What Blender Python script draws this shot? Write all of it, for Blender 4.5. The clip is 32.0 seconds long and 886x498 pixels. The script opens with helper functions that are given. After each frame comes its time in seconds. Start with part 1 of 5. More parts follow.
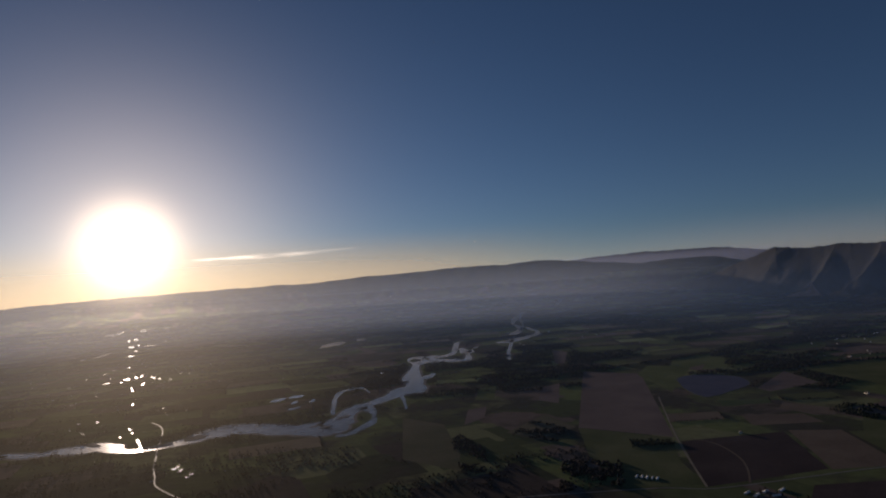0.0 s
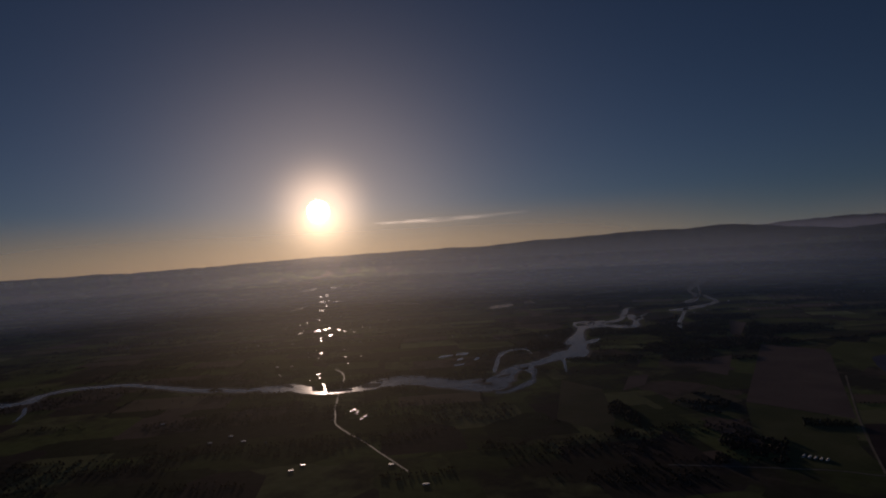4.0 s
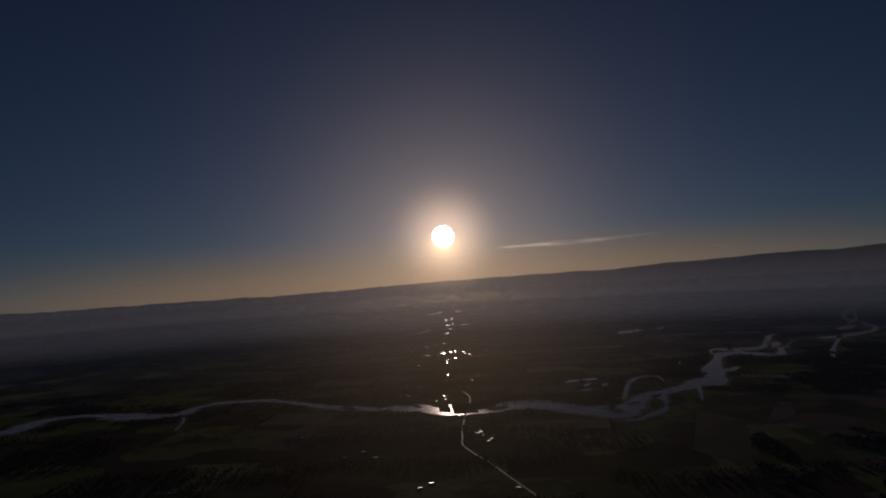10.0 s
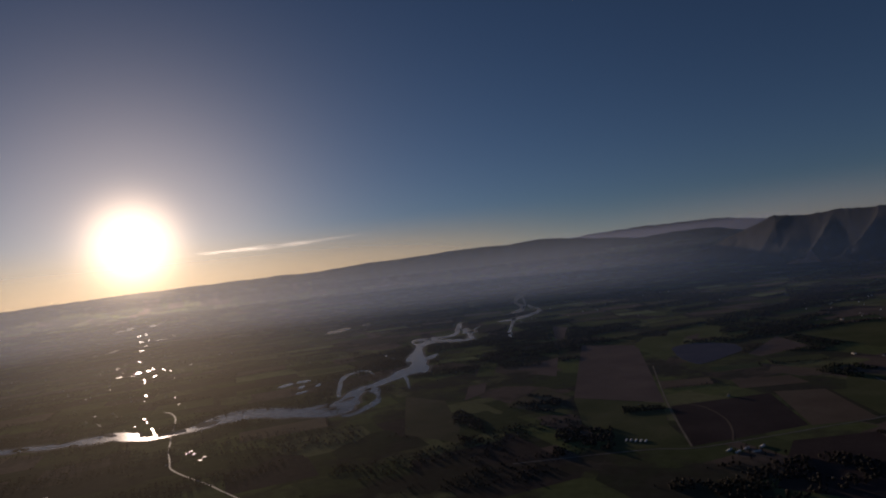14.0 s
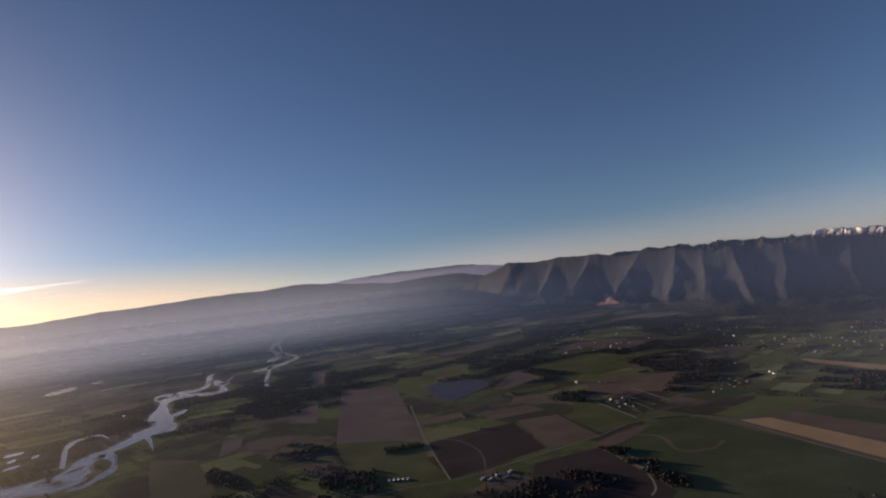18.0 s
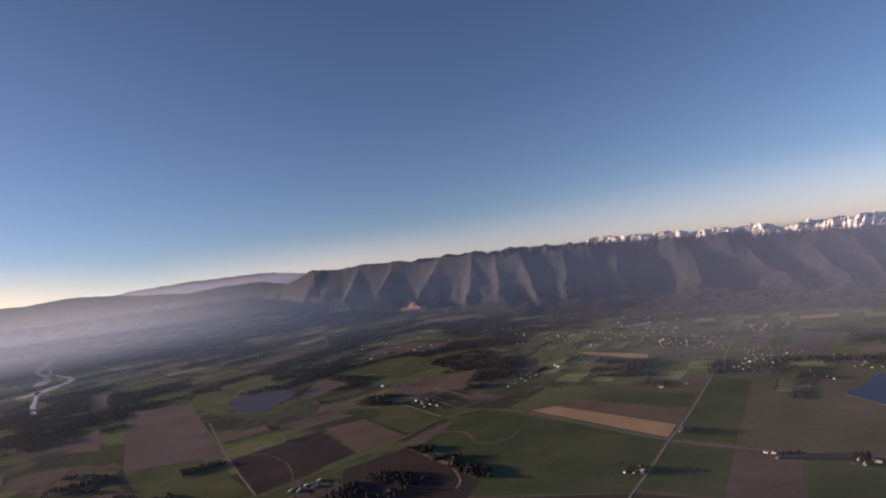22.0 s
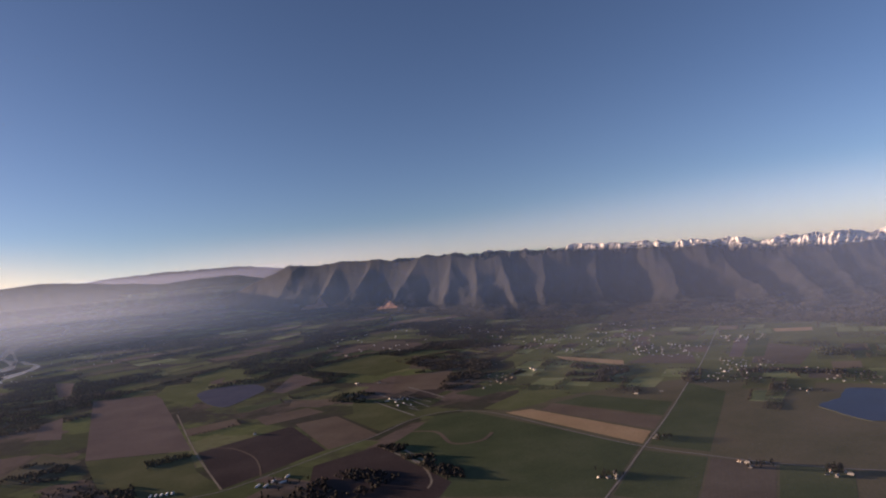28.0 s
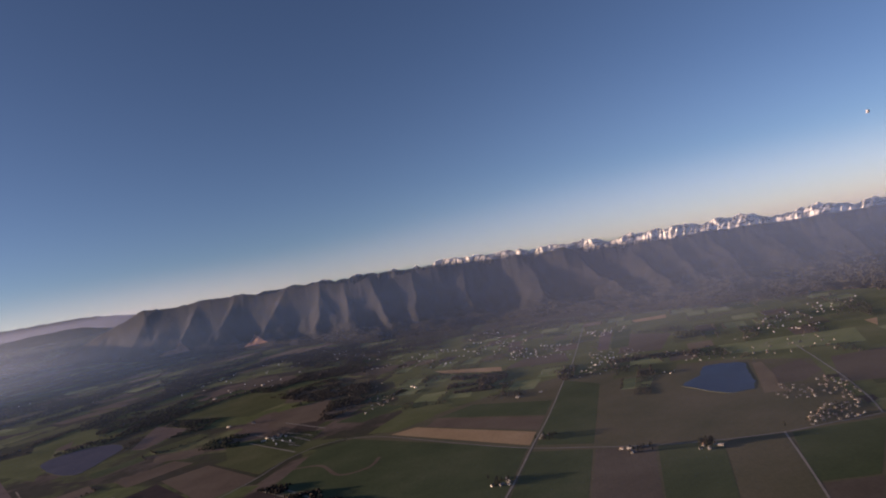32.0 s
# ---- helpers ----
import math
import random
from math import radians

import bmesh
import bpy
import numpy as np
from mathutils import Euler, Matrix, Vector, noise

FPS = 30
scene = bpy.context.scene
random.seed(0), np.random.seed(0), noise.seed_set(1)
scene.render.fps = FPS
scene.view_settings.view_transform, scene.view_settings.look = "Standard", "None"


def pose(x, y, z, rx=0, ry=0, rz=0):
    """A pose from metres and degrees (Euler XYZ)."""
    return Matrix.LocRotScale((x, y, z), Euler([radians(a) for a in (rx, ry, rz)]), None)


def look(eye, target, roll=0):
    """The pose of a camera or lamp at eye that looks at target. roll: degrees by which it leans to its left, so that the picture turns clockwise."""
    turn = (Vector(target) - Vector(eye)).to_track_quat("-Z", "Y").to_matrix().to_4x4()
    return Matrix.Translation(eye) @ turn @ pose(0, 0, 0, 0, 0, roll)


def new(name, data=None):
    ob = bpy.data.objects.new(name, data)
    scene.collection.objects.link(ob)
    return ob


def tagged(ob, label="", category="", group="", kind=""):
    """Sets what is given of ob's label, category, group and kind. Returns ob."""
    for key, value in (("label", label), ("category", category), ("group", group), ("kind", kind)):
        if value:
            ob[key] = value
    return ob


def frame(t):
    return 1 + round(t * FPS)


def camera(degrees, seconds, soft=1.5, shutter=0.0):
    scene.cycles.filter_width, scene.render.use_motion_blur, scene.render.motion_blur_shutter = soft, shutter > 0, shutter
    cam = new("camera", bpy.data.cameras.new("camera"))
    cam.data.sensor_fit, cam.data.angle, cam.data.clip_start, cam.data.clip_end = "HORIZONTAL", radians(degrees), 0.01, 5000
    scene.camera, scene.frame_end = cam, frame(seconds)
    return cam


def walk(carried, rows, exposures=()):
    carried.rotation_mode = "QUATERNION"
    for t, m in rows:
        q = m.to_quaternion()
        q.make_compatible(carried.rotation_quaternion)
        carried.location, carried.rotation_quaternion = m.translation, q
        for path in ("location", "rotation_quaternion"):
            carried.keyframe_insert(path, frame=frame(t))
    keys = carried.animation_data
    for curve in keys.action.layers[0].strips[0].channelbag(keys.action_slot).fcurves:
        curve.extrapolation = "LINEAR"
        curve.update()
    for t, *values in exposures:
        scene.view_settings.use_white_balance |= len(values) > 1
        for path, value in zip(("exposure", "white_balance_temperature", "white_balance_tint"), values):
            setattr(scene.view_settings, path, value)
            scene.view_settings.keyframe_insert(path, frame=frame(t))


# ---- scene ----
# A river valley at low sun, seen from the air; the camera hangs about 220 m over the fields.
cam = camera(68.57, 32.0, soft=2.1)
walk(cam, [
    (0, pose(-20.1, 23.8, 224.2, 92.34, 3.86, 21.04)),
    (0.5, pose(-14.3, 22.2, 224.4, 92.80, 3.92, 23.95)),
    (1, pose(-9.1, 20.7, 224.6, 92.87, 3.78, 26.82)),
    (1.5, pose(-4.5, 19.3, 224.7, 93.01, 3.09, 29.43)),
    (2, pose(-0.3, 18.0, 224.8, 92.70, 2.85, 31.64)),
    (2.5, pose(3.3, 16.8, 224.9, 92.04, 2.78, 33.56)),
    (3, pose(6.4, 15.6, 224.9, 91.46, 2.67, 34.98)),
    (3.5, pose(9.1, 14.6, 224.9, 90.60, 2.63, 35.99)),
    (5.5, pose(15.9, 11.0, 224.5, 89.65, 4.91, 37.17)),
    (6, pose(16.8, 10.3, 224.4, 89.98, 5.19, 37.57)),
    (6.5, pose(17.4, 9.5, 224.2, 90.43, 5.79, 38.79)),
    (7, pose(17.7, 8.9, 224.0, 91.22, 5.98, 40.58)),
    (7.5, pose(17.8, 8.2, 223.8, 91.98, 5.77, 42.68)),
    (8, pose(17.6, 7.6, 223.6, 92.39, 5.45, 44.61)),
    (8.5, pose(17.3, 7.0, 223.4, 93.18, 4.94, 46.18)),
    (9, pose(16.7, 6.4, 223.2, 93.30, 4.32, 47.22)),
    (9.5, pose(16.0, 5.9, 223.0, 92.87, 3.89, 47.59)),
    (10, pose(15.2, 5.3, 222.7, 92.81, 3.48, 47.19)),
    (10.5, pose(14.2, 4.8, 222.5, 92.02, 3.24, 46.03)),
    (11, pose(13.2, 4.3, 222.3, 91.83, 4.00, 43.98)),
    (11.5, pose(12.0, 3.8, 222.0, 90.99, 3.40, 41.21)),
    (12, pose(10.8, 3.4, 221.8, 90.49, 3.88, 37.82)),
    (12.5, pose(9.5, 2.9, 221.6, 90.21, 4.34, 33.89)),
    (13, pose(8.2, 2.4, 221.3, 90.24, 4.90, 29.52)),
    (13.5, pose(6.8, 2.0, 221.1, 90.38, 5.24, 25.31)),
    (14, pose(5.4, 1.6, 220.9, 90.90, 6.38, 21.50)),
    (14.5, pose(4.1, 1.2, 220.7, 91.42, 7.35, 18.02)),
    (15, pose(2.7, 0.8, 220.4, 91.93, 7.77, 14.73)),
    (15.5, pose(1.3, 0.4, 220.2, 92.04, 8.74, 11.85)),
    (17.5, pose(-3.7, -1.0, 219.4, 92.67, 7.74, 2.30)),
    (18, pose(-4.8, -1.2, 219.2, 92.46, 6.84, 0.05)),
    (18.5, pose(-5.9, -1.5, 218.9, 91.92, 5.73, -2.26)),
    (19, pose(-6.9, -1.7, 218.7, 91.79, 5.04, -4.96)),
    (19.5, pose(-7.8, -1.8, 218.5, 91.61, 4.55, -7.46)),
    (20, pose(-8.6, -1.9, 218.3, 90.95, 3.89, -9.88)),
    (20.5, pose(-9.3, -2.0, 218.1, 91.01, 4.58, -12.21)),
    (21, pose(-10.0, -2.0, 217.8, 90.73, 4.97, -14.13)),
    (21.5, pose(-10.5, -1.9, 217.6, 90.41, 5.76, -15.91)),
    (22, pose(-11.0, -1.7, 217.3, 90.95, 7.59, -17.31)),
    (22.5, pose(-11.3, -1.5, 217.0, 90.92, 8.08, -17.87)),
    (23, pose(-11.6, -1.2, 216.7, 91.18, 9.06, -18.07)),
    (23.5, pose(-11.8, -0.8, 216.4, 91.82, 10.00, -17.96)),
    (24, pose(-11.9, -0.3, 216.1, 91.60, 9.59, -17.38)),
    (24.5, pose(-11.8, 0.4, 215.7, 91.84, 9.34, -16.72)),
    (26.5, pose(-11.0, 4.1, 214.0, 91.29, 6.17, -16.46)),
    (27, pose(-10.6, 5.5, 213.4, 91.30, 5.56, -17.12)),
    (27.5, pose(-10.1, 6.9, 212.9, 91.05, 5.12, -18.04)),
    (28, pose(-9.6, 8.6, 212.2, 90.89, 5.27, -19.16)),
    (28.5, pose(-9.0, 10.5, 211.6, 91.15, 5.39, -20.55)),
    (29, pose(-8.4, 12.5, 210.8, 91.07, 6.23, -21.91)),
    (29.5, pose(-7.8, 14.8, 210.0, 91.42, 7.23, -23.23)),
    (30, pose(-7.2, 17.3, 209.2, 91.49, 8.03, -24.53)),
    (30.5, pose(-6.5, 20.0, 208.2, 91.53, 9.27, -25.92)),
    (31, pose(-5.9, 23.0, 207.2, 91.63, 10.02, -27.53)),
    (31.5, pose(-5.3, 26.3, 206.2, 91.38, 10.60, -29.13)),
    (32, pose(-4.7, 29.8, 205.0, 91.31, 10.68, -30.86)),
], exposures=[(0, -0.38, 6900, 22), (1.5, -1.0, 7050, 25), (3.5, -1.6, 7200, 29), (6, -1.85, 7250, 31), (9, -2.3, 7150, 32), (11, -2.25, 7150, 32), (12, -2.0, 7250, 30), (13, -1.22, 7200, 27), (14, -0.72, 7100, 25), (15.5, -0.15, 7150, 26), (18, 0.65, 7550, 29), (20, 1.15, 7800, 32), (24, 1.25, 7950, 33), (29, 1.22, 7950, 33), (32, 1.0, 7800, 33)])

EYE = 220.0            # height of the camera over the valley floor
SUN_AZ, SUN_EL = 46.8, 3.95   # degrees; azimuth counted to the left of +y
SUN = Vector((-math.sin(radians(SUN_AZ)) * math.cos(radians(SUN_EL)), math.cos(radians(SUN_AZ)) * math.cos(radians(SUN_EL)), math.sin(radians(SUN_EL))))

# ---- world and sun ----
world = bpy.data.worlds.new("sky")
scene.world = world
world.use_nodes = True
wn, wl = world.node_tree.nodes, world.node_tree.links
sky = wn.new("ShaderNodeTexSky")
sky.sky_type, sky.sun_disc = "NISHITA", False
sky.sun_elevation, sky.sun_rotation = radians(SUN_EL + 4.0), radians(-SUN_AZ)
sky.altitude, sky.air_density, sky.dust_density, sky.ozone_density = 600, 1.0, 0.6, 4.0


def sky_math(kind, a, b=None):
    node = wn.new("ShaderNodeMath")
    node.operation = kind
    for socket, v in zip(node.inputs, (a, b)):
        if hasattr(v, "is_linked"):
            wl.new(v, socket)
        elif v is not None:
            socket.default_value = v
    return node.outputs[0]


# sky directions are stretched to fit the camera's view: a wide lens closes up angles, so the dome turns faster round
# the sun than the land does
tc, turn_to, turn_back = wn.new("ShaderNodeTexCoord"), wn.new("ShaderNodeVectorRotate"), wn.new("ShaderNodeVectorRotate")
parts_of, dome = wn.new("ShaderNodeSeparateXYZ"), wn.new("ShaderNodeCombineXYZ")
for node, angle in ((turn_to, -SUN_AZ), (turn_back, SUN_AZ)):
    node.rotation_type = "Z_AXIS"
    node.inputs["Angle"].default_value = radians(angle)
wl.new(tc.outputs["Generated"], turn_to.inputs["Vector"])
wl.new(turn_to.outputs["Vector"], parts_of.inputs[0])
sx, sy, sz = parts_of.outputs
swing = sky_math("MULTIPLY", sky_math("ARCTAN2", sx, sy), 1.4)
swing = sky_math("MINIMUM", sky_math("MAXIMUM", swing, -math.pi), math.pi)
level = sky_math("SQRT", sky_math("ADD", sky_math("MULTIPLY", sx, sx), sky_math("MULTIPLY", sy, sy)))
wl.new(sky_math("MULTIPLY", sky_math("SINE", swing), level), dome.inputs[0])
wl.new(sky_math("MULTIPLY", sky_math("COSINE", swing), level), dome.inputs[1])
wl.new(sky_math("ADD", sky_math("MULTIPLY", sz, 1.5), 0.03), dome.inputs[2])   # stretched in height and shifted down to fit the low skyline in view
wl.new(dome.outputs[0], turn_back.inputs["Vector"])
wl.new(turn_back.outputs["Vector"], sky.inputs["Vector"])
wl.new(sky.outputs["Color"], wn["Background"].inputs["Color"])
wn["Background"].inputs["Strength"].default_value = 0.072
lamp = new("sun", bpy.data.lights.new("sun", "SUN"))
lamp.data.energy, lamp.data.angle, lamp.data.color = 5.0, radians(0.6), (1.0, 0.86, 0.68)
lamp.matrix_world = look(SUN * 1000, (0, 0, 0))


# ---- materials ----
def material(name, rough=0.9, spec=0.2):
    m = bpy.data.materials.new(name)
    m.use_nodes = True
    p = m.node_tree.nodes["Principled BSDF"]
    p.inputs["Roughness"].default_value = rough
    p.inputs["Specular IOR Level"].default_value = spec
    return m, m.node_tree.nodes, m.node_tree.links, p


def place(n, l, scale):
    """World position, scaled."""
    geo, mul = n.new("ShaderNodeNewGeometry"), n.new("ShaderNodeVectorMath")
    mul.operation = "MULTIPLY"
    mul.inputs[1].default_value = scale if isinstance(scale, tuple) else (scale, scale, scale)
    l.new(geo.outputs["Position"], mul.inputs[0])
    return mul.outputs[0]


def cloudy(n, l, scale, detail=5, rough=0.6, vector=None):
    t = n.new("ShaderNodeTexNoise")
    t.inputs["Scale"].default_value, t.inputs["Detail"].default_value, t.inputs["Roughness"].default_value = 1.0, detail, rough
    l.new(vector or place(n, l, scale), t.inputs["Vector"])
    return t.outputs["Fac"]


def ramp(n, l, fac, stops, interpolation="LINEAR"):
    r = n.new("ShaderNodeValToRGB")
    r.color_ramp.interpolation = interpolation
    while len(r.color_ramp.elements) < len(stops):
        r.color_ramp.elements.new(0.5)
    for e, (at, c) in zip(r.color_ramp.elements, stops):
        e.position, e.color = at, (*c, 1) if len(c) == 3 else c
    l.new(fac, r.inputs["Fac"])
    return r.outputs["Color"]


def blend(n, l, kind, fac, a, b):
    m = n.new("ShaderNodeMix")
    m.data_type, m.blend_type = "RGBA", kind
    for socket, v in ((m.inputs[0], fac), (m.inputs[6], a), (m.inputs[7], b)):
        if hasattr(v, "is_linked"):
            l.new(v, socket)
        else:
            socket.default_value = v if isinstance(v, float) else (*v, 1)
    return m.outputs[2]


def relief(n, l, p, height, strength, distance):
    b = n.new("ShaderNodeBump")
    b.inputs["Strength"].default_value, b.inputs["Distance"].default_value = strength, distance
    l.new(height, b.inputs["Height"])
    l.new(b.outputs["Normal"], p.inputs["Normal"])


def earth(name, a, b, c, big=0.012, fine=0.25, stripe=None, rough=0.95):
    """Soil, grass or stubble: three tones, mottled at two scales, with drill lines where there are any."""
    m, n, l, p = material(name, rough, 0.35 if rough < 0.8 else 0.0)
    col = ramp(n, l, cloudy(n, l, big, 4), [(0.3, a), (0.5, b), (0.7, c)])
    col = blend(n, l, "OVERLAY", 0.35, col, ramp(n, l, cloudy(n, l, fine, 4), [(0.3, (0.35,) * 3), (0.7, (0.65,) * 3)]))
    if stripe:
        turn, width, amount = stripe
        rot = n.new("ShaderNodeVectorRotate")
        rot.inputs["Angle"].default_value = radians(turn)
        l.new(place(n, l, 1.0), rot.inputs["Vector"])
        w = n.new("ShaderNodeTexWave")
        w.inputs["Scale"].default_value, w.inputs["Distortion"].default_value, w.inputs["Detail"].default_value = 0.31 / width, 2.0, 2.0
        l.new(rot.outputs["Vector"], w.inputs["Vector"])
        col = blend(n, l, "MULTIPLY", amount, col, ramp(n, l, w.outputs["Fac"], [(0.2, (0.6,) * 3), (0.8, (1.1,) * 3)]))
    l.new(col, p.inputs["Base Color"])
    return m


GRASS = earth("grass", (0.086, 0.098, 0.052), (0.112, 0.124, 0.064), (0.15, 0.152, 0.084))
MEADOW = earth("meadow", (0.105, 0.122, 0.058), (0.132, 0.15, 0.07), (0.175, 0.182, 0.096))
FOOT_MEADOW = earth("pale_meadow", (0.17, 0.2, 0.095), (0.22, 0.25, 0.12), (0.29, 0.3, 0.165), 0.02)
WINTER_CROP = earth("winter_crop", (0.066, 0.088, 0.048), (0.084, 0.108, 0.058), (0.11, 0.128, 0.074), stripe=(42, 3, 0.07))
PLOUGHED = earth("ploughed", (0.058, 0.046, 0.046), (0.075, 0.058, 0.056), (0.095, 0.074, 0.07), stripe=(15, 3, 0.07))
BARE = earth("bare_soil", (0.148, 0.116, 0.106), (0.18, 0.14, 0.126), (0.21, 0.164, 0.145), stripe=(80, 3, 0.07))
FALLOW = earth("fallow", (0.14, 0.11, 0.088), (0.175, 0.136, 0.105), (0.205, 0.165, 0.125), stripe=(42, 3, 0.07))
STUBBLE = earth("stubble", (0.345, 0.236, 0.138), (0.425, 0.293, 0.172), (0.483, 0.345, 0.213), stripe=(132, 3, 0.07))
MARSH = earth("marsh", (0.1, 0.108, 0.058), (0.13, 0.135, 0.07), (0.1, 0.105, 0.06), 0.03)
GRAVEL = earth("river_gravel", (0.176, 0.165, 0.143), (0.242, 0.22, 0.198), (0.308, 0.286, 0.253), 0.03)
ASPHALT = earth("asphalt", (0.2, 0.19, 0.18), (0.25, 0.235, 0.22), (0.3, 0.28, 0.26), 0.02)
LANE = earth("pale_lane", (0.26, 0.24, 0.21), (0.31, 0.285, 0.25), (0.36, 0.335, 0.295), 0.02)
# glossier than the other roads, to shine towards the low sun
GLOSSY_ROAD = earth("glossy_road", (0.2, 0.19, 0.17), (0.26, 0.24, 0.21), (0.32, 0.3, 0.26), 0.02, rough=0.72)
DIRT = earth("farm_track", (0.22, 0.187, 0.143), (0.286, 0.242, 0.187), (0.33, 0.286, 0.22), 0.03)
GREEN_SOIL = earth("thin_green_crop", (0.11, 0.112, 0.07), (0.14, 0.13, 0.085), (0.165, 0.145, 0.1), stripe=(42, 3, 0.07))
BARE_DARK = earth("brown_soil", (0.115, 0.096, 0.078), (0.142, 0.119, 0.096), (0.168, 0.14, 0.112), stripe=(42, 3, 0.07))
STUBBLE_DULL = earth("dull_stubble", (0.17, 0.138, 0.1), (0.21, 0.17, 0.122), (0.25, 0.2, 0.145), stripe=(42, 3, 0.07))
SCAR = earth("bare_rock", (0.15, 0.092, 0.07), (0.215, 0.132, 0.1), (0.29, 0.185, 0.138), 0.03)




def valley_material():
    """Patchwork of pasture, crops and soil with scrub between."""
    m, n, l, p = material("valley_floor", 0.95, 0.0)
    rot = n.new("ShaderNodeVectorRotate")
    rot.inputs["Angle"].default_value = radians(-42)
    l.new(place(n, l, (1 / 105, 1 / 105, 0)), rot.inputs["Vector"])
    v = n.new("ShaderNodeTexVoronoi")
    v.distance = "CHEBYCHEV"
    v.inputs["Scale"].default_value, v.inputs["Randomness"].default_value = 1.0, 0.75
    l.new(rot.outputs["Vector"], v.inputs["Vector"])
    sep = n.new("ShaderNodeSeparateColor")
    l.new(v.outputs["Color"], sep.inputs[0])
    g = [(0.088, 0.1, 0.052), (0.145, 0.17, 0.074), (0.1, 0.118, 0.058), (0.17, 0.132, 0.11), (0.19, 0.196, 0.1), (0.085, 0.07, 0.062), (0.13, 0.15, 0.07), (0.068, 0.074, 0.048)]
    col = ramp(n, l, sep.outputs[0], [(i / 8, c) for i, c in enumerate(g)], "CONSTANT")
    scrub = ramp(n, l, cloudy(n, l, 0.006, 6, 0.65), [(0.47, (0, 0, 0)), (0.58, (1, 1, 1))])
    col = blend(n, l, "MIX", scrub, col, (0.075, 0.07, 0.055))
    col = blend(n, l, "OVERLAY", 0.4, col, ramp(n, l, cloudy(n, l, 0.08, 5), [(0.3, (0.3,) * 3), (0.7, (0.7,) * 3)]))
    l.new(col, p.inputs["Base Color"])
    return m


def water(name, deep, rough, waves):
    m, n, l, p = material(name, rough, 0.5)
    p.inputs["IOR"].default_value = 1.33
    p.inputs["Specular IOR Level"].default_value = 0.16
    l.new(ramp(n, l, cloudy(n, l, 0.02, 3), [(0.3, deep), (0.7, tuple(1.6 * c for c in deep))]), p.inputs["Base Color"])
    relief(n, l, p, cloudy(n, l, 0.35, 3), waves, 0.5)
    return m


RIVER = water("river_water", (0.075, 0.074, 0.068), 0.17, 0.12)
# the sky's blue in this water is put into its matte base colour
FLOODED = earth("blue_shallow_water", (0.082, 0.088, 0.125), (0.096, 0.102, 0.145), (0.115, 0.118, 0.155), 0.03, rough=0.85)
PUDDLE = water("puddle_water", (0.03, 0.035, 0.035), 0.27, 0.1)
PUDDLE.node_tree.nodes["Principled BSDF"].inputs["Specular IOR Level"].default_value = 0.3
POND = water("pond_water", (0.03, 0.035, 0.035), 0.1, 0.05)
POND.node_tree.nodes["Principled BSDF"].inputs["Specular IOR Level"].default_value = 0.6
# deep blue colour stands in for the upper sky mirrored in the lake
LAKE = water("lake_water", (0.01, 0.022, 0.055), 0.3, 0.6)


def mountain_material(snow_from, snow_full, patch=0.025, slope=0.0, spread=120.0, crag=(0.07, 0.8, 7.0), broken=0.0):
    m, n, l, p = material("wooded_mountain", 0.95, 0.1)
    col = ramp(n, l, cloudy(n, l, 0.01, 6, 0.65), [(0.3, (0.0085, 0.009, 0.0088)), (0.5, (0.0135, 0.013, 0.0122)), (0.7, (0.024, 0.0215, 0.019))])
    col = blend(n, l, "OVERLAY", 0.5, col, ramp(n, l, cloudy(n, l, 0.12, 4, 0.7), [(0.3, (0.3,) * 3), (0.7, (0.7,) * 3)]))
    geo, sep, add = n.new("ShaderNodeNewGeometry"), n.new("ShaderNodeSeparateXYZ"), n.new("ShaderNodeMath")
    l.new(geo.outputs["Position"], sep.inputs[0])
    add.operation = "MULTIPLY_ADD"
    l.new(cloudy(n, l, patch, 6, 0.75), add.inputs[0])
    add.inputs[1].default_value = spread
    level = n.new("ShaderNodeMath")          # the snow line rises with y to fit the crest's slant in view
    level.operation = "MULTIPLY_ADD"
    level.inputs[1].default_value = -slope
    l.new(sep.outputs["Y"], level.inputs[0])
    l.new(sep.outputs["Z"], level.inputs[2])
    l.new(level.outputs[0], add.inputs[2])
    mr = n.new("ShaderNodeMapRange")
    mr.inputs["From Min"].default_value, mr.inputs["From Max"].default_value = snow_from + spread / 2, snow_full + spread / 2
    l.new(add.outputs[0], mr.inputs["Value"])
    cover = mr.outputs[0]
    if broken:                               # bare rock shows through the snow in ribs and patches
        cover = blend(n, l, "MULTIPLY", broken, cover, ramp(n, l, cloudy(n, l, (0.03, 0.03, 0.04), 6, 0.75), [(0.42, (0, 0, 0)), (0.54, (1, 1, 1))]))
    # the cream tint of low sun is put into the snow's colour
    col = blend(n, l, "MIX", cover, col, (0.86, 0.81, 0.73))
    l.new(col, p.inputs["Base Color"])
    relief(n, l, p, cloudy(n, l, crag[0], 5, 0.7), crag[1], crag[2])
    return m


# ---- shapes ----
def mesh(name, verts, faces, mat, parent=None, smooth=False):
    me = bpy.data.meshes.new(name)
    me.from_pydata([tuple(v) for v in verts], [], [tuple(f) for f in faces])
    me.materials.append(mat)
    if smooth:
        me.polygons.foreach_set("use_smooth", [True] * len(me.polygons))
    me.update()
    ob = new(name, me)
    ob.parent = parent
    return ob


FLAT, RIM = 2900.0, 4750.0


def fold(x, y, h=0.0):
    """A place of the plan: beyond FLAT it is drawn in towards the eye to keep its place in view, so the valley floor
    climbs gently towards the rim, and distances close up.
    """
    r = math.hypot(x, y)
    if r <= FLAT:
        return x, y, h
    k = (FLAT + (RIM - FLAT) * (1 - math.exp(-(r - FLAT) / (RIM - FLAT)))) / r
    return x * k, y * k, EYE * (1 - k) + h * k


